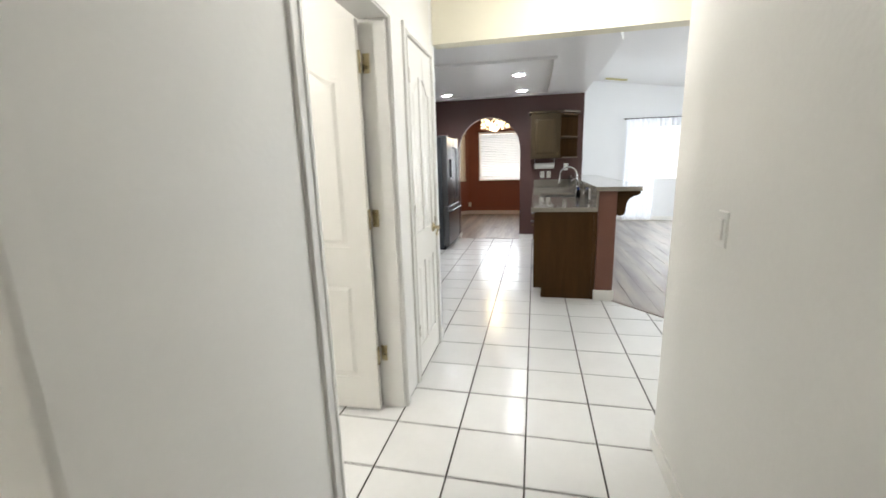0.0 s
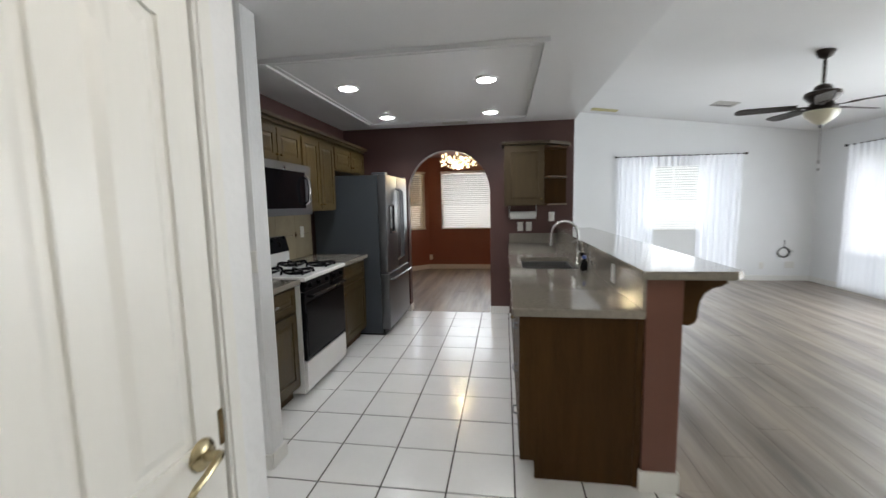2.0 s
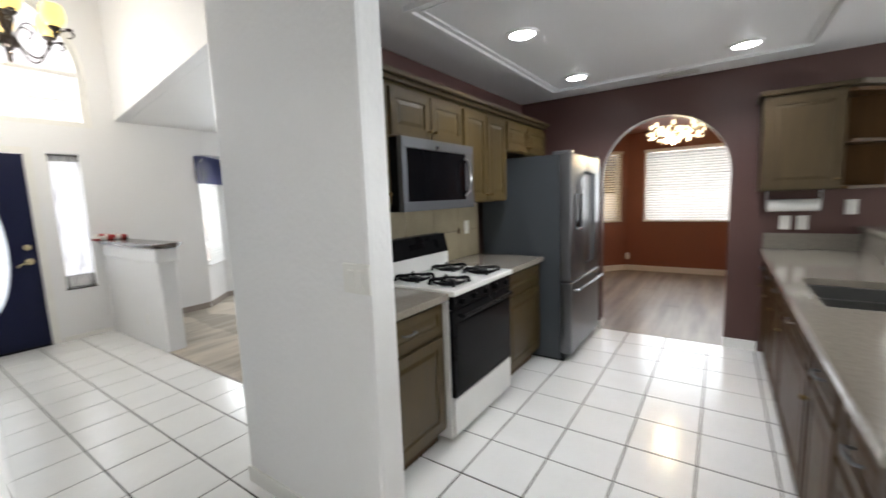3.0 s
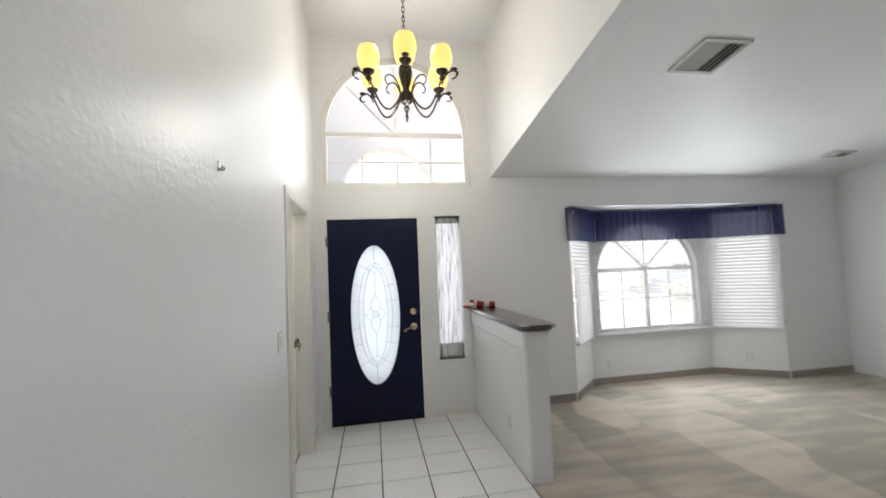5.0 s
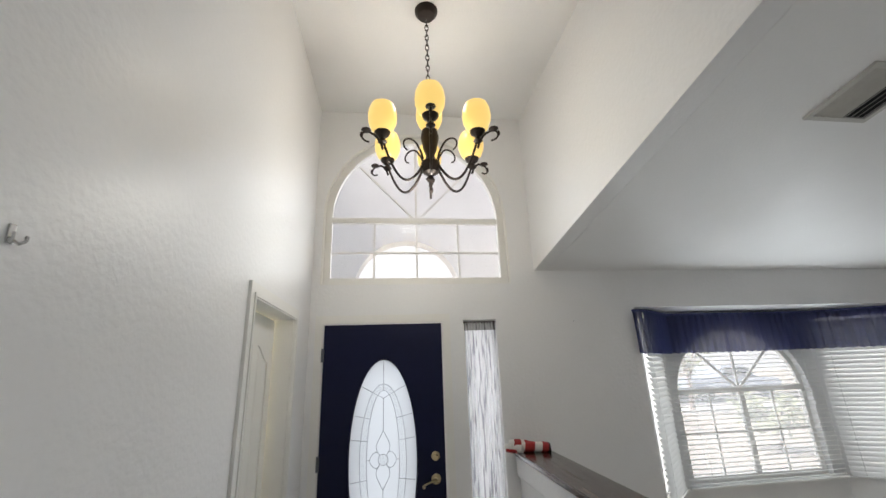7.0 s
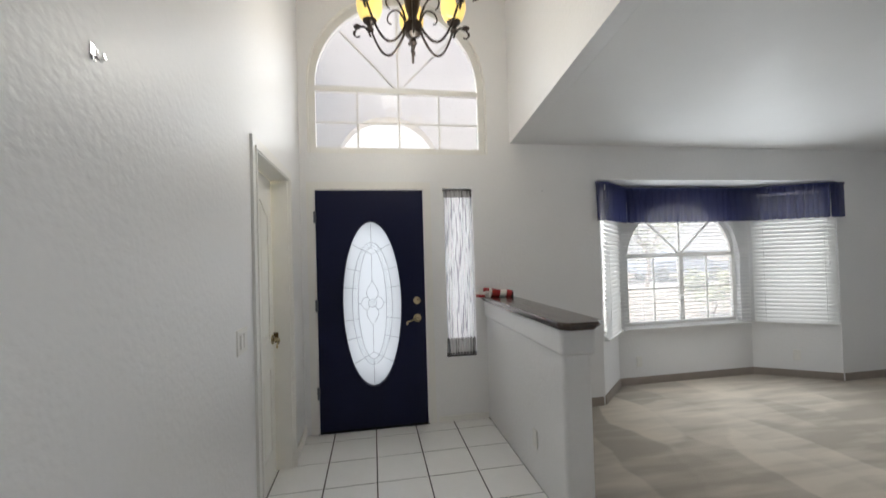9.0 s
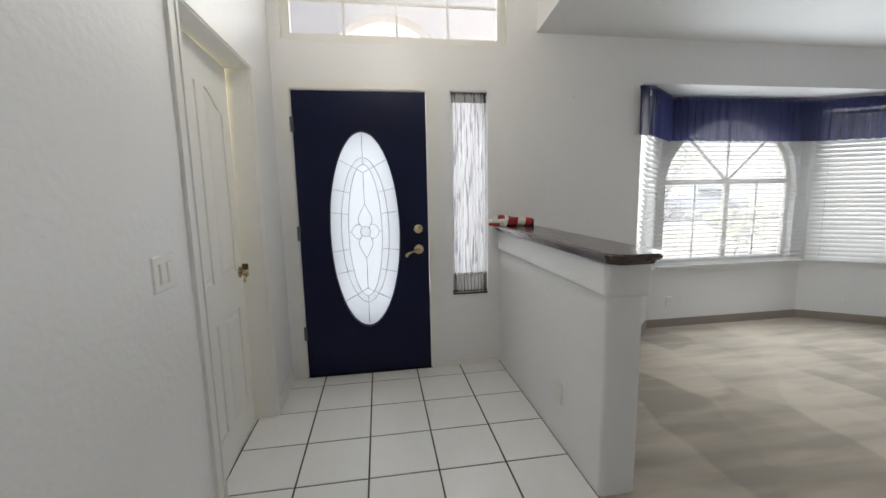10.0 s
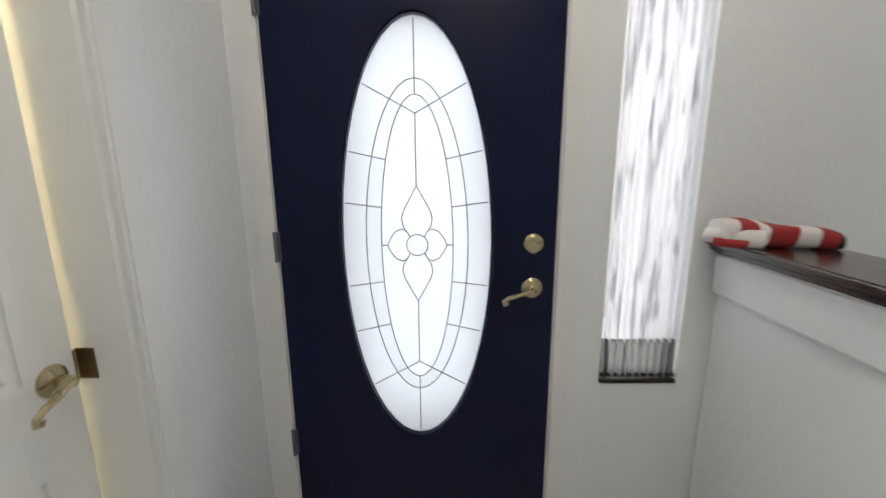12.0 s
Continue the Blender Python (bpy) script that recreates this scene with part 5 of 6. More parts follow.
for gx in (-1.50, -1.235):
    for gy in (4.50, 4.90):
        bu = part("burner", lathe([(0.078, 0), (0.074, 0.005), (0.042, 0.007), (0.04, 0.018), (0.005, 0.02)], (gx, gy, 0.918), 18), BLACK, st, "", True)
        gr = tube([(gx + 0.10 * math.cos(a), gy + 0.10 * math.sin(a), 0.935) for a in [2 * math.pi * q / 20 for q in range(20)]], 0.008, 6, None, True)
        for a in [math.pi / 2 * q + math.pi / 4 for q in range(4)]:
            ca, sa = math.cos(a), math.sin(a)
            gr = tube([(gx + 0.125 * ca, gy + 0.125 * sa, 0.919), (gx + 0.118 * ca, gy + 0.118 * sa, 0.945), (gx + 0.10 * ca, gy + 0.10 * sa, 0.950), (gx + 0.035 * ca, gy + 0.035 * sa, 0.946)], 0.010, 6, gr)
        part("grate", gr, BLACK, bu, "black cast iron grate", True)

# microwave
mw = thing("microwave", (-1.54, 4.61, 1.36), "stainless steel microwave with black window under the cabinet", "microwave")
M0, M1 = 4.225, 4.985
part("body", box(KX + 0.002, -1.36, M0, M1, 1.36, 1.772, 0.004), BLACK, mw)
dr = part("door", plate("x", -1.36, -1.328, rect(M0, M1, 1.36, 1.772), [rect(M0 + 0.04, M1 - 0.10, 1.415, 1.712)]), DSTEEL, mw, "brushed steel front")
part("window", box(-1.352, -1.333, M0 + 0.045, M1 - 0.045, 1.41, 1.716, 0.003), BGLASS, dr)
part("front_strip", box(-1.3275, -1.324, M0 + 0.002, M1 - 0.002, 1.714, 1.77, 0.002, bm=box(-1.3275, -1.324, M0 + 0.002, M1 - 0.002, 1.362, 1.413, 0.002)), DSTEEL, dr)
part("handle", tube([(-1.328, 4.87, 1.68), (-1.292, 4.868, 1.655), (-1.28, 4.866, 1.565), (-1.292, 4.868, 1.47), (-1.328, 4.87, 1.445)], 0.013, 10), CHROME, dr, "curved chrome handle", True)
part("badge", box(-1.3242, -1.323, 4.58, 4.63, 1.735, 1.742), DSTEEL, dr)

# wall cabinets on the range side
for y0, y1, z0, lab, doors in ((M0, M1 + 0.005, 1.775, "short olive-brown wall cabinet over the microwave", 2), (4.995, 5.68, 1.385, "tall olive-brown wall cabinet beside the fridge", 2), (5.685, 6.60, 1.80, "olive-brown wall cabinet over the fridge", 2)):
    c = thing("wall_cabinet", (-1.58, (y0 + y1) / 2, z0), lab, "cabinet")
    part("body", box(KX + 0.002, -1.42, y0, y1, z0, 2.075, 0.002), CABW, c)
    w = (y1 - y0 - 0.03) / doors
    for i in range(doors):
        a = y0 + 0.01 + i * (w + 0.01)
        cab_front(c, "x", -1.42, 1, a, a + w, z0 + 0.012, 2.045, "cabinet_door", knob=((a + w - 0.025) if i == 0 else (a + 0.025), z0 + 0.06))
nearc = thing("wall_cabinet", (-1.58, 3.95, 1.385), "olive-brown wall cabinet beside the partition", "cabinet")
part("body", box(KX + 0.002, -1.42, 3.665, 4.222, 1.385, 2.075, 0.002), CABW, nearc)
cab_front(nearc, "x", -1.42, 1, 3.68, 4.21, 1.40, 2.045, "cabinet_door", knob=(4.18, 1.46))
cm = thing("crown_moulding", (-1.5, 5.1, 2.075), "brown stepped crown moulding on the wall cabinets", "moulding")
part("lower_step", box(KX + 0.002, -1.39, 3.665, 6.61, 2.0755, 2.10, 0.004), BROWNW, cm)
part("upper_step", box(KX + 0.002, -1.36, 3.665, 6.62, 2.10, 2.13, 0.008), BROWNW, cm)

# fridge
fr = thing("fridge", (-1.33, 6.23, 0), "stainless french door fridge with grey sides", "fridge")
F0, F1 = 5.79, 6.70
part("body", box(-1.71, -0.985, F0, F1, 0.02, 1.745, 0.006), FRSIDE, fr, "matt grey cabinet")
part("base_grille", box(-1.6, -0.96, F0 + 0.02, F1 - 0.02, 0.0, 0.07), BLACK, fr)
for a, c_ in ((F0, (F0 + F1) / 2 - 0.003), ((F0 + F1) / 2 + 0.003, F1)):
    d = box(-0.985, -0.895, a, c_, 0.70, 1.752, 0.012, seg=3)
    d = part("fridge_door", d, STEEL, fr, "brushed steel upper door", True)
    hy = (F0 + F1) / 2 + (-0.045 if a == F0 else 0.045)
    part("handle", tube([(-0.895, hy, 0.80), (-0.845, hy, 0.83), (-0.84, hy, 1.2), (-0.845, hy, 1.58), (-0.895, hy, 1.61)], 0.012, 8), STEEL, d, "", True)
    if a == F0:
        part("dispenser", box(-0.896, -0.889, a + 0.12, a + 0.30, 1.12, 1.42, 0.004), BGLASS, d, "dark water dispenser")
        part("dispenser_lip", box(-0.892, -0.872, a + 0.13, a + 0.29, 1.12, 1.14, 0.004), CHROME, d)
fz = part("freezer_drawer", box(-0.985, -0.89, F0, F1, 0.075, 0.69, 0.014, seg=3), STEEL, fr, "brushed steel freezer drawer", True)
part("handle", tube([(-0.89, F0 + 0.06, 0.62), (-0.845, F0 + 0.07, 0.625), (-0.83, (F0 + F1) / 2, 0.63), (-0.845, F1 - 0.07, 0.625), (-0.89, F1 - 0.06, 0.62)], 0.014, 8), STEEL, fz, "", True)
for a in (F0 + 0.01, F1 - 0.09):
    part("hinge_cover", box(-1.05, -0.90, a, a + 0.08, 1.752, 1.772, 0.006), DSTEEL, fr)

# island run: cabinets, counter with sink, bar top
IY0, IY1 = 3.64, 6.81
edges = [IY0, 4.10, 4.58, 5.50, 5.98, 6.40]
for i, y0 in enumerate(edges):
    y1 = (edges + [IY1])[i + 1]
    c = thing("base_cabinet", (0.7, (y0 + y1) / 2, 0), "dark brown base cabinet with drawers" if i == 0 else "brown base cabinet under the sink counter", "cabinet", "sink side cabinets")
    mtl = DARKW
    if i == 2:
        part("body", box(0.432, 0.998, y0, y1 - 0.001, 0.10, 0.68, 0.002), mtl, c)
        part("front_rail", box(0.432, 0.452, y0, y1 - 0.001, 0.68, 0.866, 0.002), mtl, c)
    else:
        part("body", box(0.432, 0.998, y0, y1 - 0.001, 0.10, 0.866, 0.002), mtl, c)
    part("toe_kick", box(0.495, 0.998, y0 + (0.0 if i else 0.004), y1 - 0.001, 0.0, 0.102), mtl, c)
    if i == 0:
        for z0, z1 in ((0.13, 0.36), (0.38, 0.61), (0.63, 0.85)):
            cab_front(c, "x", 0.432, -1, y0 + 0.02, y1 - 0.02, z0, z1, "drawer", DARKW, pull=True)
    else:
        cab_front(c, "x", 0.432, -1, y0 + 0.02, y1 - 0.02, 0.69, 0.85, "drawer", DARKW, pull=True)
        cab_front(c, "x", 0.432, -1, y0 + 0.02, y1 - 0.02, 0.13, 0.67, "cabinet_door", DARKW, knob=(y1 - 0.05, 0.6))
ep = thing("end_panel", (0.7, 3.63, 0), "dark stained wooden end panel of the island", "panel")
part("board", box(0.415, 0.998, 3.622, 3.638, 0.10, 0.866, 0.002), DARKW, ep)
part("lower_board", box(0.49, 0.998, 3.626, 3.638, 0.0, 0.10, 0.002), DARKW, ep)
part("edge_strip", box(0.965, 0.998, 3.614, 3.622, 0.0, 0.866, 0.002), DARKW, ep)
ct = thing("countertop", (0.7, 5.2, 0.866), "polished grey quartz counter with an undermount sink", "countertop")
SK0, SK1 = (0.485, 0.915), (4.80, 5.48)
part("slab", plate("z", 0.872, 0.910, rect(0.385, 0.998, 3.598, 6.815), [rect(SK0[0], SK0[1], SK1[0], SK1[1])]), STONE, ct)
part("front_edge", box(0.381, 0.40, 3.594, 6.815, 0.868, 0.9085, 0.006, bm=box(0.3815, 0.998, 3.592, 3.61, 0.868, 0.9085, 0.006)), STONE, ct)
part("upstand", box(0.981, 0.9985, 3.60, 6.8, 0.9105, 1.056, 0.002), STONE, ct, "grey quartz upstand")
part("back_upstand", box(0.40, 0.98, 6.797, 6.818, 0.9105, 1.04, 0.002), STONE, ct, "grey quartz upstand")
bt = thing("bar_top", (1.18, 5.1, 1.058), "polished grey quartz bar top on the half wall", "countertop")
bar = plate("z", 1.062, 1.102, [(0.965, 3.55), (1.36, 3.55), (1.405, 3.60), (1.405, 6.818), (0.965, 6.818)])
bmesh.ops.bevel(bar, geom=[e for e in bar.edges if abs((e.verts[0].co - e.verts[1].co).z) < 1e-5 and len(e.link_faces) == 2 and e.calc_face_angle(0) > 1], offset=0.007, segments=3, affect="EDGES")
part("slab", bar, STONE, bt)
for cy in (3.66, 5.2):
    co = thing("corbel", (1.17, cy + 0.04, 0.8), "dark brown scrolled wooden corbel under the bar top", "corbel", "bar corbels")
    prof = [(1.161, 1.06), (1.37, 1.06), (1.372, 1.03), (1.345, 1.015), (1.31, 1.005), (1.275, 0.98), (1.258, 0.945), (1.25, 0.90), (1.25, 0.865), (1.235, 0.835), (1.205, 0.822), (1.18, 0.828), (1.161, 0.84)]
    part("scroll", plate("y", cy, cy + 0.075, prof), DARKW, co)
    part("back_plate", box(1.1605, 1.172, cy - 0.012, cy + 0.087, 0.81, 1.058, 0.003), DARKW, co)
# sink
sk = thing("sink", (0.7, 5.2, 0.70), "double bowl stainless steel sink set in the counter", "sink")
for a, c_ in ((4.82, 5.13), (5.16, 5.465)):
    b = plate("z", 0.862, 0.871, rect(SK0[0] - 0.01, SK0[1] + 0.01, a - 0.02, c_ + 0.02), [rect(SK0[0] + 0.015, SK0[1] - 0.012, a, c_)])
    b = box(SK0[0] + 0.012, SK0[0] + 0.016, a, c_, 0.70, 0.866, bm=b)
    b = box(SK0[1] - 0.016, SK0[1] - 0.012, a, c_, 0.70, 0.866, bm=b)
    b = box(SK0[0] + 0.012, SK0[1] - 0.012, a - 0.003, a + 0.001, 0.70, 0.866, bm=b)
    b = box(SK0[0] + 0.012, SK0[1] - 0.012, c_ - 0.001, c_ + 0.003, 0.70, 0.866, bm=b)
    b = box(SK0[0] + 0.012, SK0[1] - 0.012, a, c_, 0.695, 0.70, bm=b)
    bowl = part("bowl", b, SINKM, sk)
    part("drain", lathe([(0.04, 0.0), (0.04, 0.003), (0.02, 0.004), (0.01, 0.001)], (0.70, (a + c_) / 2, 0.70), 18), CHROME, bowl, "", True)
fa = thing("faucet", (0.935, 5.05, 0.91), "brushed steel gooseneck faucet behind the sink", "faucet")
part("base", lathe([(0.028, 0), (0.028, 0.012), (0.018, 0.03), (0.016, 0.12), (0.012, 0.13)], (0.935, 5.05, 0.91), 18), CHROME, fa, "", True)
goose = [(0.935, 5.05, 1.02), (0.935, 5.05, 1.16)] + [(0.935 - 0.105 + 0.105 * math.cos(a), 5.05 + 0.0 * a, 1.16 + 0.105 * math.sin(a)) for a in [math.pi * q / 10 for q in range(1, 11)]] + [(0.722, 5.05, 1.12)]
part("spout", tube(goose, 0.012, 10), CHROME, fa, "", True)
part("spray_head", cyl((0.724, 5.05, 1.13), (0.718, 5.05, 1.06), 0.015, 0.018), CHROME, fa, "", True)
part("handle", tube([(0.935, 5.03, 0.99), (0.935, 4.985, 1.0), (0.93, 4.94, 1.03)], 0.008, 8), CHROME, fa, "", True)
sp = thing("water_filter_tap", (0.94, 4.86, 0.91), "small chrome side tap with a black cap beside the sink", "tap")
part("stem", lathe([(0.018, 0), (0.016, 0.01), (0.009, 0.02), (0.009, 0.16)], (0.94, 4.86, 0.91), 14), CHROME, sp, "", True)
part("spout", tube([(0.94, 4.86, 1.06), (0.935, 4.86, 1.10), (0.91, 4.86, 1.125), (0.875, 4.86, 1.12), (0.86, 4.86, 1.10)], 0.007, 8), CHROME, sp, "", True)
part("cap", cyl((0.94, 4.86, 1.0), (0.94, 4.86, 1.03), 0.016, seg=12), BLACK, sp)
so = thing("soap_bottle", (0.93, 4.74, 0.91), "dark blue dish brush holder beside the sink", "bottle")
part("body", lathe([(0.024, 0), (0.027, 0.01), (0.027, 0.06), (0.015, 0.075), (0.012, 0.09)], (0.93, 4.74, 0.91), 14), BLACK, so, "", True)
part("blue_cap", lathe([(0.014, 0.09), (0.014, 0.11), (0.004, 0.115)], (0.93, 4.74, 0.91), 12), mat("blue_plastic", (0.02, 0.06, 0.3), 0.4), so, "", True)
switch_plate("x", 0.981, -1, 4.12, 0.995, 1, "power_outlet", "ivory outlet on the quartz upstand", True)
switch_plate("y", 6.82, -1, 0.92, 1.244, 1, label="ivory rocker switch on the plum wall")
for xx in (0.537, 0.645):
    switch_plate("y", 6.82, -1, xx, 1.124, 1, "power_outlet", "ivory outlet on the plum wall", True)
# paper towel roll under the cabinet
pt = thing("paper_towel_holder", (0.565, 6.72, 1.25), "white paper towel roll hung under the wall cabinet", "paper towel")
part("roll", cyl((0.41, 6.715, 1.268), (0.72, 6.715, 1.268), 0.048, seg=24), PAPER, pt, "", True)
part("bracket", box(0.40, 0.406, 6.69, 6.74, 1.24, 1.386, 0.002, bm=box(0.724, 0.73, 6.69, 6.74, 1.24, 1.386, 0.002)), WHITEP, pt)
# wall cabinet with open end shelf
wc = thing("wall_cabinet", (0.56, 6.65, 1.385), "olive-brown wall cabinet on the plum wall", "cabinet")
part("body", box(0.34, 0.80, 6.49, 6.818, 1.385, 2.09, 0.002), BROWNW, wc)
cab_front(wc, "y", 6.49, -1, 0.35, 0.79, 1.40, 2.07, "cabinet_door", BROWNW, knob=(0.765, 1.46))
part("cornice", box(0.315, 0.815, 6.455, 6.818, 2.09, 2.125, 0.008), BROWNW, wc)
es = thing("corner_shelf", (0.93, 6.7, 1.385), "open angled brown end shelf with three boards", "shelf")
ESP = [(0.802, 6.49), (0.84, 6.49), (1.085, 6.70), (1.085, 6.818), (0.802, 6.818)]
for z in (1.385, 1.71, 2.055):
    part("shelf_board", plate("z", z, z + 0.022, ESP), DARKW, es)
part("back", box(0.802, 1.09, 6.80, 6.818, 1.407, 2.055), DARKW, es)
part("side", box(0.802, 0.806, 6.49, 6.80, 1.407, 2.055), DARKW, es)
part("cornice", plate("z", 2.09, 2.125, [(0.817, 6.46), (0.86, 6.46), (1.115, 6.68), (1.115, 6.818), (0.817, 6.818)]), BROWNW, es)

# recessed lights
for i, (cx_, cy_) in enumerate(CANS):
    c = thing("recessed_light", (cx_, cy_, SOF - 0.016), "lit round recessed ceiling light with white trim", "ceiling light", "kitchen can lights")
    part("trim_ring", lathe([(0.098, 0.0), (0.098, -0.008), (0.075, -0.011), (0.070, 0.0)], (cx_, cy_, SOF - 0.016), 28), WHITEP, c, "", True)
    part("lens", lathe([(0.069, -0.001), (0.067, -0.014), (0.04, -0.021), (0.001, -0.023)], (cx_, cy_, SOF - 0.016), 24), CANL, c, "glowing lens", True)
ceiling_vent((-0.25, 6.64, SOF), 0.30, 0.10, 0, "grey slotted vent in the kitchen ceiling", slats=4)

# nook: windows, blinds, crystal light
rect_window("window_6", (-0.24, 10.4, 0), 0, 1.52, 0.90, 2.10, "white nook window")
blind((-0.24, 10.375, 0), 0, 1.56, 0.885, 2.12, 48, "half closed white slatted blind on the nook window")
ux = Vector((math.cos(radians(225)), math.sin(radians(225)), 0))
pm = Vector((-1.3, 10.4, 0)) + ux * 0.445
rect_window("window_7", tuple(pm), 45, 0.61, 0.90, 2.10, "white angled nook window", False)
pb = pm + Vector((0.018, -0.018, 0))
blind(tuple(pb), 45, 0.66, 0.885, 2.12, 40, "half closed tan slatted blind on the angled nook window", SLATT)
switch_plate("y", 10.39, -1, -1.27, 0.26, 1, "power_outlet", "ivory outlet on the rust wall", True)
nc = thing("crystal_chandelier", (-0.40, 8.4, 2.1), "lit gold chandelier hung with many small crystals", "chandelier")
part("canopy", lathe([(0.01, -0.05), (0.06, -0.03), (0.065, 0)], (-0.40, 8.4, 2.42), 18), BRASS, nc, "", True)
part("stem", cyl((-0.40, 8.4, 2.06), (-0.40, 8.4, 2.38), 0.008), BRASS, nc)
rnd = random.Random(5)
for k in range(8):
    a = 2 * math.pi * k / 8
    pts = [(-0.40 + r * math.cos(a), 8.4 + r * math.sin(a), 2.12 - 0.05 * math.sin(math.pi * r / 0.27) + 0.06 * r / 0.27) for r in (0.01, 0.08, 0.15, 0.22, 0.27)]
    ar = part("arm", tube(pts, 0.006, 6), BRASS, nc, "", True)
    part("bulb", ball(Vector(pts[-1]) + Vector((0, 0, 0.035)), 0.02, None, 1, 1, 1.6, 10, 6), CRYSTAL, ar, "lit candle bulb", True)
# crystals glow by themselves in place of glints from the bulbs
cb = None
for k in range(170):
    a, r = rnd.uniform(0, 6.283), 0.31 * math.sqrt(rnd.random())
    z = 2.11 + rnd.uniform(-0.085, 0.11) * (1.05 - (r / 0.33) ** 2 * 0.55) - 0.03 * (1 - r / 0.31)
    q = bmesh.new()
    bmesh.ops.create_icosphere(q, subdivisions=1, radius=rnd.uniform(0.007, 0.016))
    q.transform(Matrix.Translation((-0.40 + r * math.cos(a), 8.4 + r * math.sin(a), z)) @ Matrix.Diagonal((1, 1, 1.5, 1)))
    cb = join(cb, q)
tagged(part("crystals", cb, CRYSTAL, nc, "small crystals given a glow for their glints"), kind="stuff")

# ---- great room ----
rect_window("window_8", (3.265, 9.25, 0), 0, 0.99, 0.90, 2.09, "white great room window")
blind((3.265, 9.225, 0), 0, 1.02, 0.885, 2.10, 50, "half closed white slatted blind behind sheers")
rect_window("window_9", (5.45, 7.935, 0), -90, 1.03, 0.62, 2.07, "white great room side window")
blind((5.425, 7.935, 0), -90, 1.06, 0.60, 2.08, 50, "half closed white slatted blind behind sheers")
pd = thing("patio_door", (5.53, 5.6, 0), "white framed sliding glass patio door", "door")
for a, c_ in ((4.21, 5.62), (5.58, 6.99)):
    fx = 5.50 if a < 5 else 5.545
    f_ = part("door_frame", plate("x", fx, fx + 0.04, rect(a, c_, 0.0, 2.065), [rect(a + 0.06, c_ - 0.06, 0.08, 2.0)]), TRIM, pd)
    o = part("pane", box(fx + 0.018, fx + 0.022, a + 0.05, c_ - 0.05, 0.07, 2.01), GLASS, f_)
    o.visible_shadow = False


def sheer_pair(spec, rod, label):
    for axis, w, u0, u1, z0, z1, pl, seed in spec:
        f = AXES[axis]
        t = thing("sheer_curtain", f((u0 + u1) / 2, z0, w), label, "curtain", "white sheers")
        part("cloth", cloth(axis, w, u0, u1, z0, z1, pl, 0.018, nu=90, nz=14, seed=seed, fall=-0.2), SHEER, t, "", True)
    p, q = rod
    r = thing("curtain_rod", p, "thin dark curtain rod with ball ends over the window", "curtain rod")
    part("pole", cyl(p, q, 0.008), BRONZE, r, "", True)
    for e in (p, q):
        part("finial", ball(e, 0.02, None, u=10, v=8), BRONZE, r, "", True)
        d = (Vector(q) - Vector(p)).normalized()
    for e, s in ((p, 1), (q, -1)):
        c_ = Vector(e) + d * 0.06 * s
        back = Vector((0, 9.25 - c_.y, 0)) if abs(d.x) > 0.5 else Vector((5.45 - c_.x, 0, 0))
        part("bracket", cyl(c_, c_ + back, 0.005, seg=8), BRONZE, r)


sheer_pair([("y", 9.16, 2.30, 2.92, 0.04, 2.17, 7, 31), ("y", 9.16, 3.62, 4.28, 0.04, 2.17, 7, 32), ("y", 9.17, 2.86, 3.66, 1.99, 2.17, 8, 39)], ((2.27, 9.16, 2.168), (4.33, 9.16, 2.160)), "white sheer curtain on the great room window")
sheer_pair([("x", 5.36, 7.62, 8.54, 0.04, 2.17, 9, 33)], ((5.36, 8.58, 2.165), (5.36, 7.42, 2.175)), "white sheer curtain on the side window")
sheer_pair([("x", 5.34, 6.42, 7.36, 0.03, 2.18, 9, 34)], ((5.34, 7.38, 2.18), (5.34, 6.30, 2.18)), "white sheer curtain before the patio door")
vb = thing("vertical_blind", (5.42, 4.8, 0), "white vertical slat blind on the patio door", "blind")
part("headrail", box(5.37, 5.44, 4.1, 7.05, 2.085, 2.14, 0.005), WHITEP, vb)
sl = box(-0.044, 0.044, -0.0008, 0.0008, 0.03, 2.085)
slm = mesh_of("slat", sl, SLATM)
for k in range(36):
    o = new("slat", slm)
    o.parent = vb
    o.matrix_basis = pose(0.0, 4.13 + 0.08 * k - 4.8, 0, 0, 0, 74 + 3 * math.sin(k * 1.7))
    WM[o.name] = WM[vb.name]

# ceiling fan
FX, FY = 3.30, 6.05
FZ = east_slope(FX)
fn = thing("ceiling_fan", (FX, FY, FZ - 0.5), "dark bronze ceiling fan with five blades and a glass bowl", "ceiling fan")
part("canopy", lathe([(0.02, -0.07), (0.05, -0.055), (0.072, -0.02), (0.075, 0.012)], (FX, FY, FZ), 22), BRONZE, fn, "", True)
part("downrod", cyl((FX, FY, FZ - 0.32), (FX, FY, FZ - 0.05), 0.014), BRONZE, fn)
H = 2.33
part("motor", lathe([(0.03, 0.14), (0.06, 0.12), (0.075, 0.085), (0.13, 0.065), (0.14, 0.03), (0.115, 0.0), (0.085, -0.03), (0.10, -0.06), (0.13, -0.085), (0.12, -0.10), (0.04, -0.105)][::-1], (FX, FY, H), 28), BRONZE, fn, "", True)
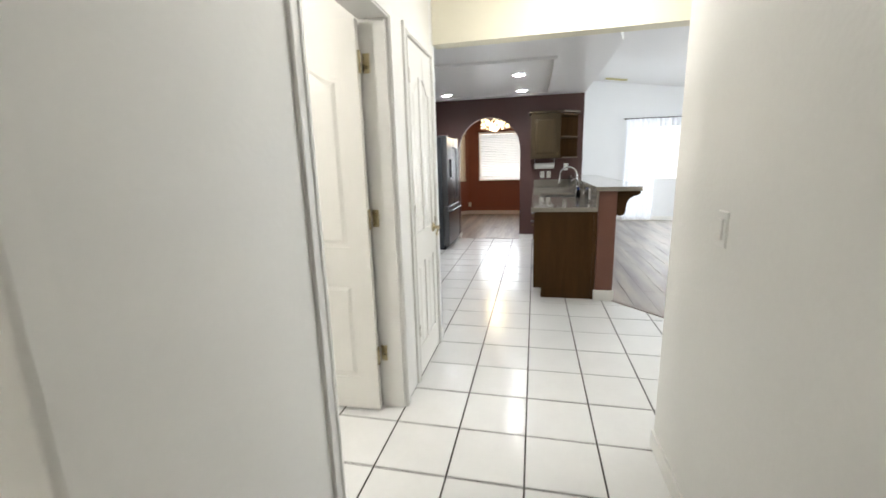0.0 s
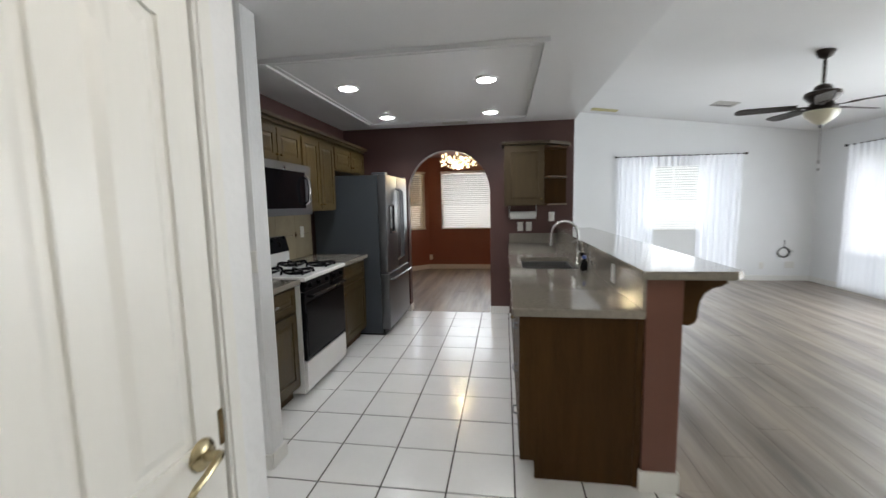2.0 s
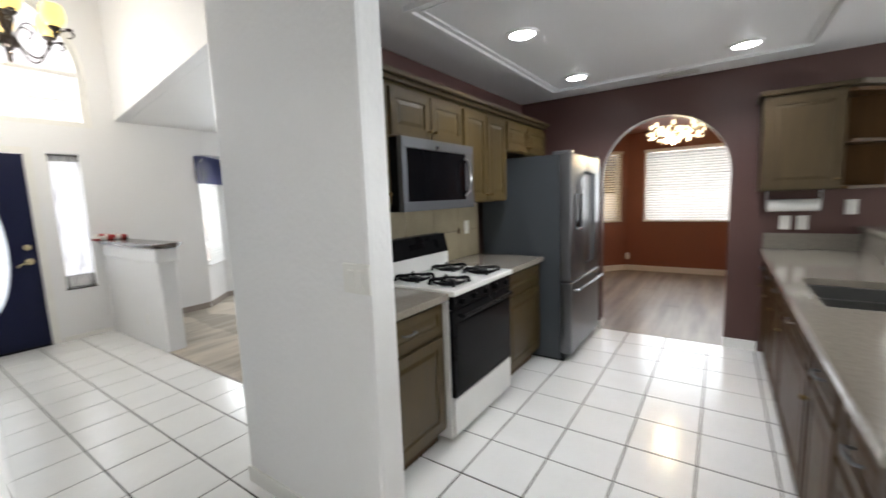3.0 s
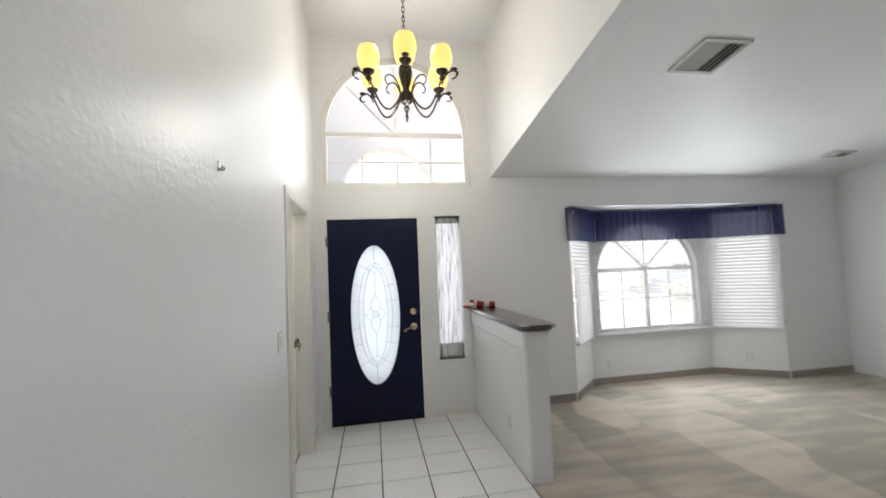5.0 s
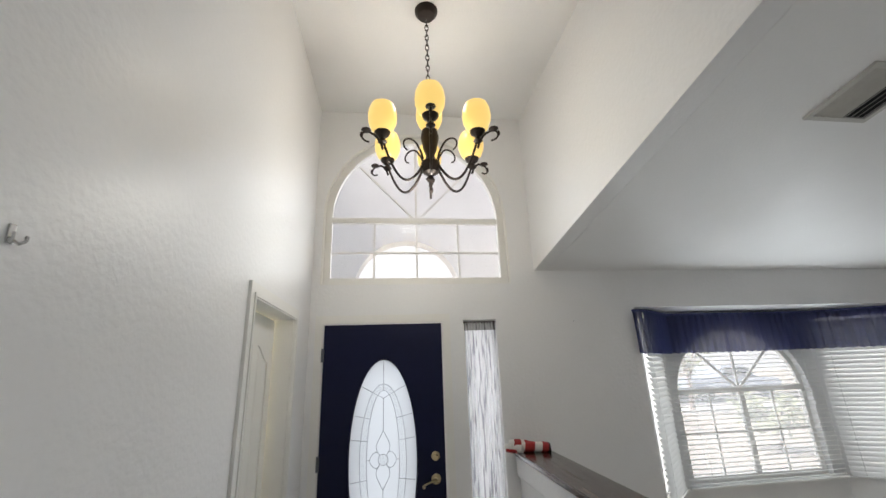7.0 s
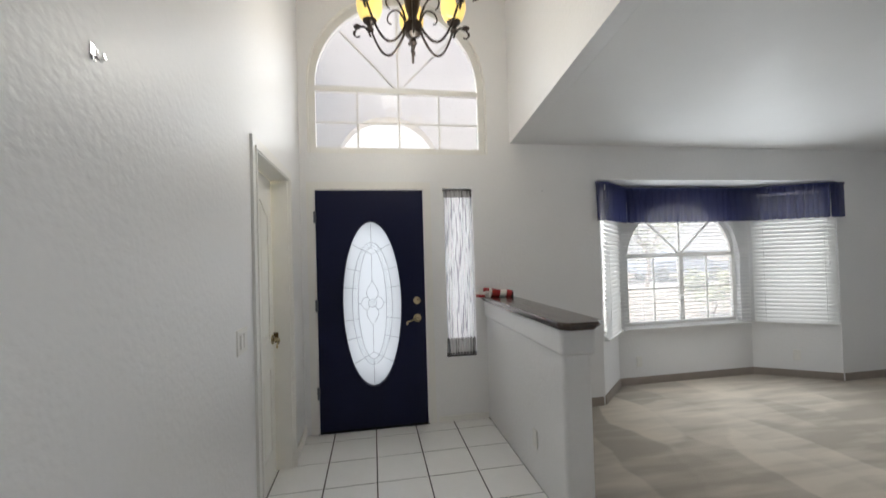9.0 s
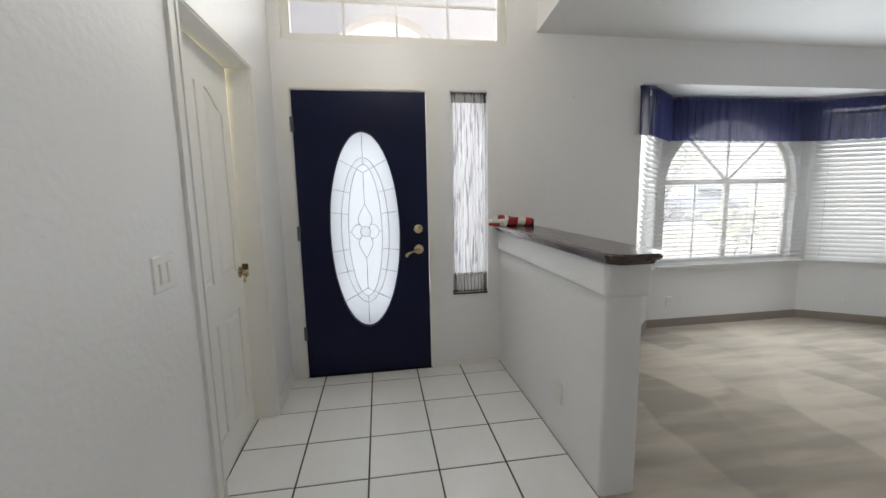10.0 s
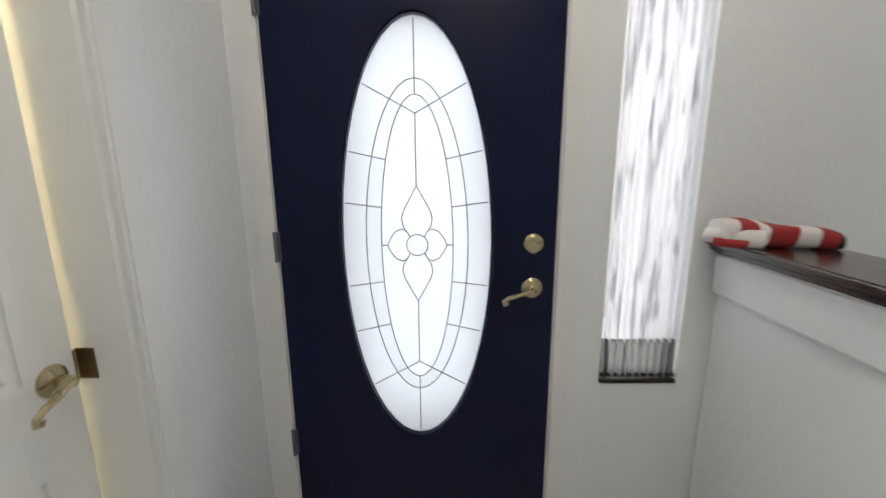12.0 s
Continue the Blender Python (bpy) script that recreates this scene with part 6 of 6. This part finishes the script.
for k in range(5):
    a = -50 + 72 * k
    outline = [(0.20, -0.055), (0.62, -0.068), (0.67, -0.05), (0.685, 0.0), (0.67, 0.05), (0.62, 0.068), (0.20, 0.055)]
    bl = plate("z", -0.004, 0.004, outline)
    bl.transform(pose(FX, FY, H - 0.06, 0, 0, a) @ pose(0, 0, 0, 12))
    bo = part("blade", bl, BRONZE, fn, "dark wooden blade")
    br = box(0.09, 0.24, -0.018, 0.018, -0.012, -0.004, 0.003)
    br = box(0.20, 0.27, -0.04, 0.04, -0.011, -0.004, 0.003, bm=br)
    br.transform(pose(FX, FY, H - 0.06, 0, 0, a) @ pose(0, 0, 0, 12))
    part("blade_iron", br, BRONZE, bo)
part("light_bowl", lathe([(0.004, -0.235), (0.03, -0.23), (0.085, -0.195), (0.125, -0.15), (0.135, -0.115), (0.13, -0.105)], (FX, FY, H), 28), FROST, fn, "frosted glass bowl", True)
part("finial", lathe([(0.003, -0.265), (0.014, -0.25), (0.008, -0.232)], (FX, FY, H), 12), BRONZE, fn, "", True)
pc = part("pull_chain", tube([(FX + 0.01, FY, H - 0.26), (FX + 0.01, FY, H - 0.60)], 0.0022, 5), BRONZE, fn)
for z in (0.575, 0.65):
    part("pull_knob", lathe([(0.003, 0.012), (0.008, 0), (0.003, -0.015)], (FX + 0.01, FY, H - z), 8), BRONZE, pc, "", True)
# vents, cable, outlets
ceiling_vent((3.42, 8.05, east_slope(3.42)), 0.28, 0.26, 7.6, "grey ceiling vent in the great room", slats=5)
ceiling_vent((3.40, 4.15, east_slope(3.40)), 0.3, 0.3, 7.6, "grey ceiling vent near the patio door", slats=7)
ceiling_vent((2.0, 8.93, east_slope(2.0)), 0.42, 0.14, 7.6, "yellowed ceiling vent in the great room", YVENT, slats=5)
cc = thing("cable_coil", (5.03, 9.24, 0.49), "coiled black cable hung on the white wall", "cable")
coil = None
for k in range(3):
    coil = tube([(5.03 + (0.075 + 0.008 * k) * math.cos(a), 9.235 - 0.006 * k, 0.49 + (0.075 + 0.006 * k) * math.sin(a)) for a in [2 * math.pi * q / 24 for q in range(24)]], 0.0045, 6, coil, True)
part("loops", coil, RUBBER, cc, "", True)
part("lead", tube([(5.03, 9.235, 0.575), (5.045, 9.24, 0.63), (5.035, 9.245, 0.70)], 0.004, 6), RUBBER, cc, "", True)
part("tail", tube([(5.09, 9.235, 0.53), (5.14, 9.235, 0.50), (5.17, 9.24, 0.515)], 0.004, 6), RUBBER, cc, "", True)
switch_plate("y", 9.25, -1, 4.71, 0.26, 1, "power_outlet", "ivory outlet on the great room wall", True)
switch_plate("y", 9.25, -1, 5.14, 0.275, 2, "power_outlet", "ivory double outlet below the cable coil", True)
# fixture added for the unseen hall lamp
hl = thing("added_hall_fixture", (0.72, 1.85, HALLC), "unseen round white ceiling light added in the hall", "ceiling light")
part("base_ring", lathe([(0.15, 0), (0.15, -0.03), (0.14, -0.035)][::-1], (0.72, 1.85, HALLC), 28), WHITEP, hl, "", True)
# fixture added for the assumed bedroom lamp
bl_ = thing("added_bedroom_fixture", (-1.6, 0.4, HALLC), "unseen round white ceiling light added in the bedroom", "ceiling light")
part("base_ring", lathe([(0.15, 0), (0.15, -0.03), (0.14, -0.035)][::-1], (-1.6, 0.4, HALLC), 28), WHITEP, bl_, "", True)

# ---- outside ----
# self-lit sheet stands in for an overexposed sky
structure("backdrop", box(-71, -70, -120, 140, -0.3, 70), SKYGLOW, "glowing white sheet for the bright sky beyond the street")
structure("porch_floor", box(-8.3, -6.04, 1.6, 5.2, -0.30, -0.03), STUCCO, "concrete porch slab")
structure("porch_arch", plate("x", -8.25, -8.0, [(1.5, -0.3), (2.69, -0.3), (2.69, 2.72)] + [(3.40 - 0.715 * math.cos(math.pi * q / 20), 2.72 + 0.715 * math.sin(math.pi * q / 20)) for q in range(1, 20)] + [(4.115, 2.72), (4.115, -0.3), (5.1, -0.3), (5.1, 5.6), (1.5, 5.6)]), STUCCO, "pale stucco porch front with an arched opening")
# out of view, kept tall to hold the sun off the porch front
structure("porch_side", box(-8.0, -6.04, 1.4, 1.55, -0.3, 5.6), STUCCO, "unseen stucco side wall that shades the porch arch")
structure("pavement", box(-14.5, -8.3, 2.6, 4.3, -0.30, -0.27), STUCCO, "pale concrete path to the street")
structure("road", box(-26.0, -20.0, -80, 80, -0.30, -0.285), mat("sun_bleached_asphalt", (0.12, 0.12, 0.12), 0.9, vary=0.2, scale=2, grain=40, bump=0.004), "sun-bleached asphalt street")
structure("pavement_street", box(-20.0, -18.4, -80, 80, -0.30, -0.20), STUCCO, "pale concrete pavement with a kerb")


def pickup(base, rz):
    t = thing("parked_pickup", base, "blue pickup truck parked along the street", "pickup truck", rz=rz)
    prof = [(-2.6, 0.45), (2.65, 0.45), (2.7, 0.75), (2.55, 1.0), (1.35, 1.1), (0.75, 1.65), (-0.55, 1.68), (-0.85, 1.15), (-2.6, 1.12)]
    b = plate("y", -0.9, 0.9, prof)
    bmesh.ops.bevel(b, geom=[e for e in b.edges if e.calc_face_angle(0) > 1.2], offset=0.06, segments=2, affect="EDGES")
    part("body", b, CARP, t, "", False, True)
    for s in (-1, 1):
        part("side_window", plate("y", s * 0.905, s * 0.91, [(-0.5, 1.18), (1.15, 1.18), (0.72, 1.58), (-0.5, 1.6)]), BGLASS, t, "", False, True)
        for x in (-1.7, 1.7):
            w = part("wheel", cyl((x, s * 0.72, 0.38), (x, s * 0.93, 0.38), 0.38, seg=22), TYRE, t, "", True, True)
            part("rim", cyl((x, s * 0.925, 0.38), (x, s * 0.945, 0.38), 0.21, seg=16), STEEL, w, "", True, True)
        part("headlight", box(2.6, 2.68, s * 0.75 - 0.12, s * 0.75 + 0.12, 0.78, 0.92, 0.02), WHITEP, t, "", False, True)
    return t


pickup((-22.5, 20.0, -0.285), 92)


def tree(base, h, r, seed, label, lobes=9):
    t = thing("tree", base, label, "tree")
    rn = random.Random(seed)
    B = Vector(base)
    b = tube([B, B + Vector((0.1, 0.05, h * 0.3)), B + Vector((0.05, -0.1, h * 0.6))], 0.12 * h / 4, 8, taper=0.06 * h / 4)
    ends = []
    for k in range(lobes):
        a = 6.283 * k / lobes + rn.random()
        e = B + Vector((r * 0.75 * math.cos(a), r * 0.75 * math.sin(a), h * rn.uniform(0.5, 0.95)))
        s0 = B + Vector((0.06, 0, h * rn.uniform(0.28, 0.55)))
        b = tube([s0, (s0 + e) / 2 + Vector((0, 0, 0.15)), e], 0.045, 5, b, taper=0.012)
        ends.append(e)
    part("trunk", b, BARK, t, "", True)
    V, F = [], []
    for e in ends:
        for _ in range(80):
            p = e + Vector((rn.gauss(0, r * 0.28), rn.gauss(0, r * 0.28), rn.gauss(0, h * 0.09)))
            d1 = Vector((rn.gauss(0, 1), rn.gauss(0, 1), rn.gauss(0, 1))).normalized()
            d2 = d1.orthogonal().normalized()
            L_ = rn.uniform(0.05, 0.11)
            i = len(V)
            V += [p - d1 * L_, p + d2 * L_ * 0.4, p + d1 * L_, p - d2 * L_ * 0.4]
            F.append((i, i + 1, i + 2, i + 3))
    me = bpy.data.meshes.new("crown")
    me.from_pydata([tuple(v - B) for v in V], [], F)
    me.materials.append(LEAF)
    o = new("crown", me)
    o.parent = t
    WM[o.name] = WM[t.name]
    return t


tree((-18.6, 15.2, -0.25), 3.6, 1.3, 3, "small green tree in the front yard, leaves paled as by glare")
tree((-11.4, 11.7, -0.3), 1.15, 0.55, 8, "low green shrub in the front yard, leaves paled as by glare", 6)

# ---- floor pieces ----
def pieces(name, poly, parent, material, top=0.0, deep=0.006, edge=0.0015):
    cx, cy = sum(p[0] for p in poly) / len(poly), sum(p[1] for p in poly) / len(poly)
    b = bmesh.new()
    lo = [b.verts.new((x - cx, y - cy, -deep)) for x, y in poly]
    mid = [b.verts.new((x - cx, y - cy, -edge)) for x, y in poly]
    hi = [b.verts.new(((x - cx) * (1 - edge / 0.16), (y - cy) * (1 - edge / 0.16), 0)) for x, y in poly]
    n = len(poly)
    for r, s in ((lo, mid), (mid, hi)):
        for k in range(n):
            b.faces.new((r[k], r[(k + 1) % n], s[(k + 1) % n], s[k]))
    b.faces.new(hi)
    me = mesh_of(name, b, material)
    o = new(name, me)
    o.parent = parent
    o.location = (cx, cy, top)
    return o


P, GX, GY, GAP = 0.339, 0.05, 3.13, 0.0042
REGIONS = [
    [(-1.22, -1.6), (1.067, -1.6), (1.067, 2.452), (-1.22, 2.452)],
    [(1.067, 1.49), (2.5, 1.49), (2.36, 2.28), (2.207, 2.452), (1.067, 2.452)],
    [(-1.984, 2.452), (1.067, 2.452), (1.067, 6.84), (-1.984, 6.84)],
    [(1.067, 2.452), (2.207, 2.452), (1.16, 3.616), (1.067, 3.72)],
    [(-5.9, 2.113), (-1.984, 2.113), (-1.984, 4.132), (-5.9, 4.132)],
]
shared = {}
for region in REGIONS:
    xs, ys = [p[0] for p in region], [p[1] for p in region]
    for i in range(int((min(xs) - GX) // P), int((max(xs) - GX) // P) + 1):
        for j in range(int((min(ys) - GY) // P), int((max(ys) - GY) // P) + 1):
            x0, y0 = GX + P * i + GAP, GY + P * j + GAP
            square = [(x0, y0), (x0 + P - 2 * GAP, y0), (x0 + P - 2 * GAP, y0 + P - 2 * GAP), (x0, y0 + P - 2 * GAP)]
            poly = inside(square, region)
            if not poly:
                continue
            whole = len(poly) == 4 and all(abs(p[0] - q[0]) + abs(p[1] - q[1]) < 1e-6 for p, q in zip(sorted(poly), sorted(square)))
            tilt = 0.0005 * math.sin(i * 12.9 + j * 78.2)
            if whole and "tile" in shared:
                o = new("tile", shared["tile"])
                o.parent = floor
                o.location = (x0 + P / 2 - GAP, y0 + P / 2 - GAP, tilt)
            else:
                o = pieces("tile", poly, floor, TILE, tilt)
                if whole:
                    shared["tile"] = o.data


def planks(region, parent, x0, x1, y0, y1, w=0.182, length=1.22):
    col, g = 0, 0.0006
    x = x0
    while x < x1:
        y = y0 - length * ((col * 0.37) % 1)
        while y < y1:
            poly = inside([(x + g, y + g), (x + w - g, y + g), (x + w - g, y + length - g), (x + g, y + length - g)], region)
            if poly:
                pieces("plank", poly, parent, PLANK, 0.002 + 0.0003 * math.sin(col * 5.1 + y * 3), edge=0.0008)
            y += length
        x += w
        col += 1


plank_floor = structure("floor_planks", plate("z", -0.006, -0.0006, [(1.16, 3.62), (2.36, 2.28), (2.6, 2.6), (5.45, 2.62), (5.45, 9.25), (1.2, 9.25)]), PLANKJ, "grey-brown wood plank floor in the great room")
planks([(1.16, 3.626), (2.08, 2.60), (5.45, 2.60), (5.45, 9.25), (1.16, 9.25)], plank_floor, 1.16, 5.45, 2.4, 9.25)
nook_floor = structure("floor_nook", plate("z", -0.006, -0.0006, rect(-1.9, 1.06, 6.83, 10.4)), PLANKJ, "grey-brown wood plank floor in the nook")
planks([(-1.9, 6.845), (1.06, 6.845), (1.06, 10.4), (-1.3, 10.4), (-1.9, 9.8)], nook_floor, -1.9, 1.06, 6.8, 10.4)
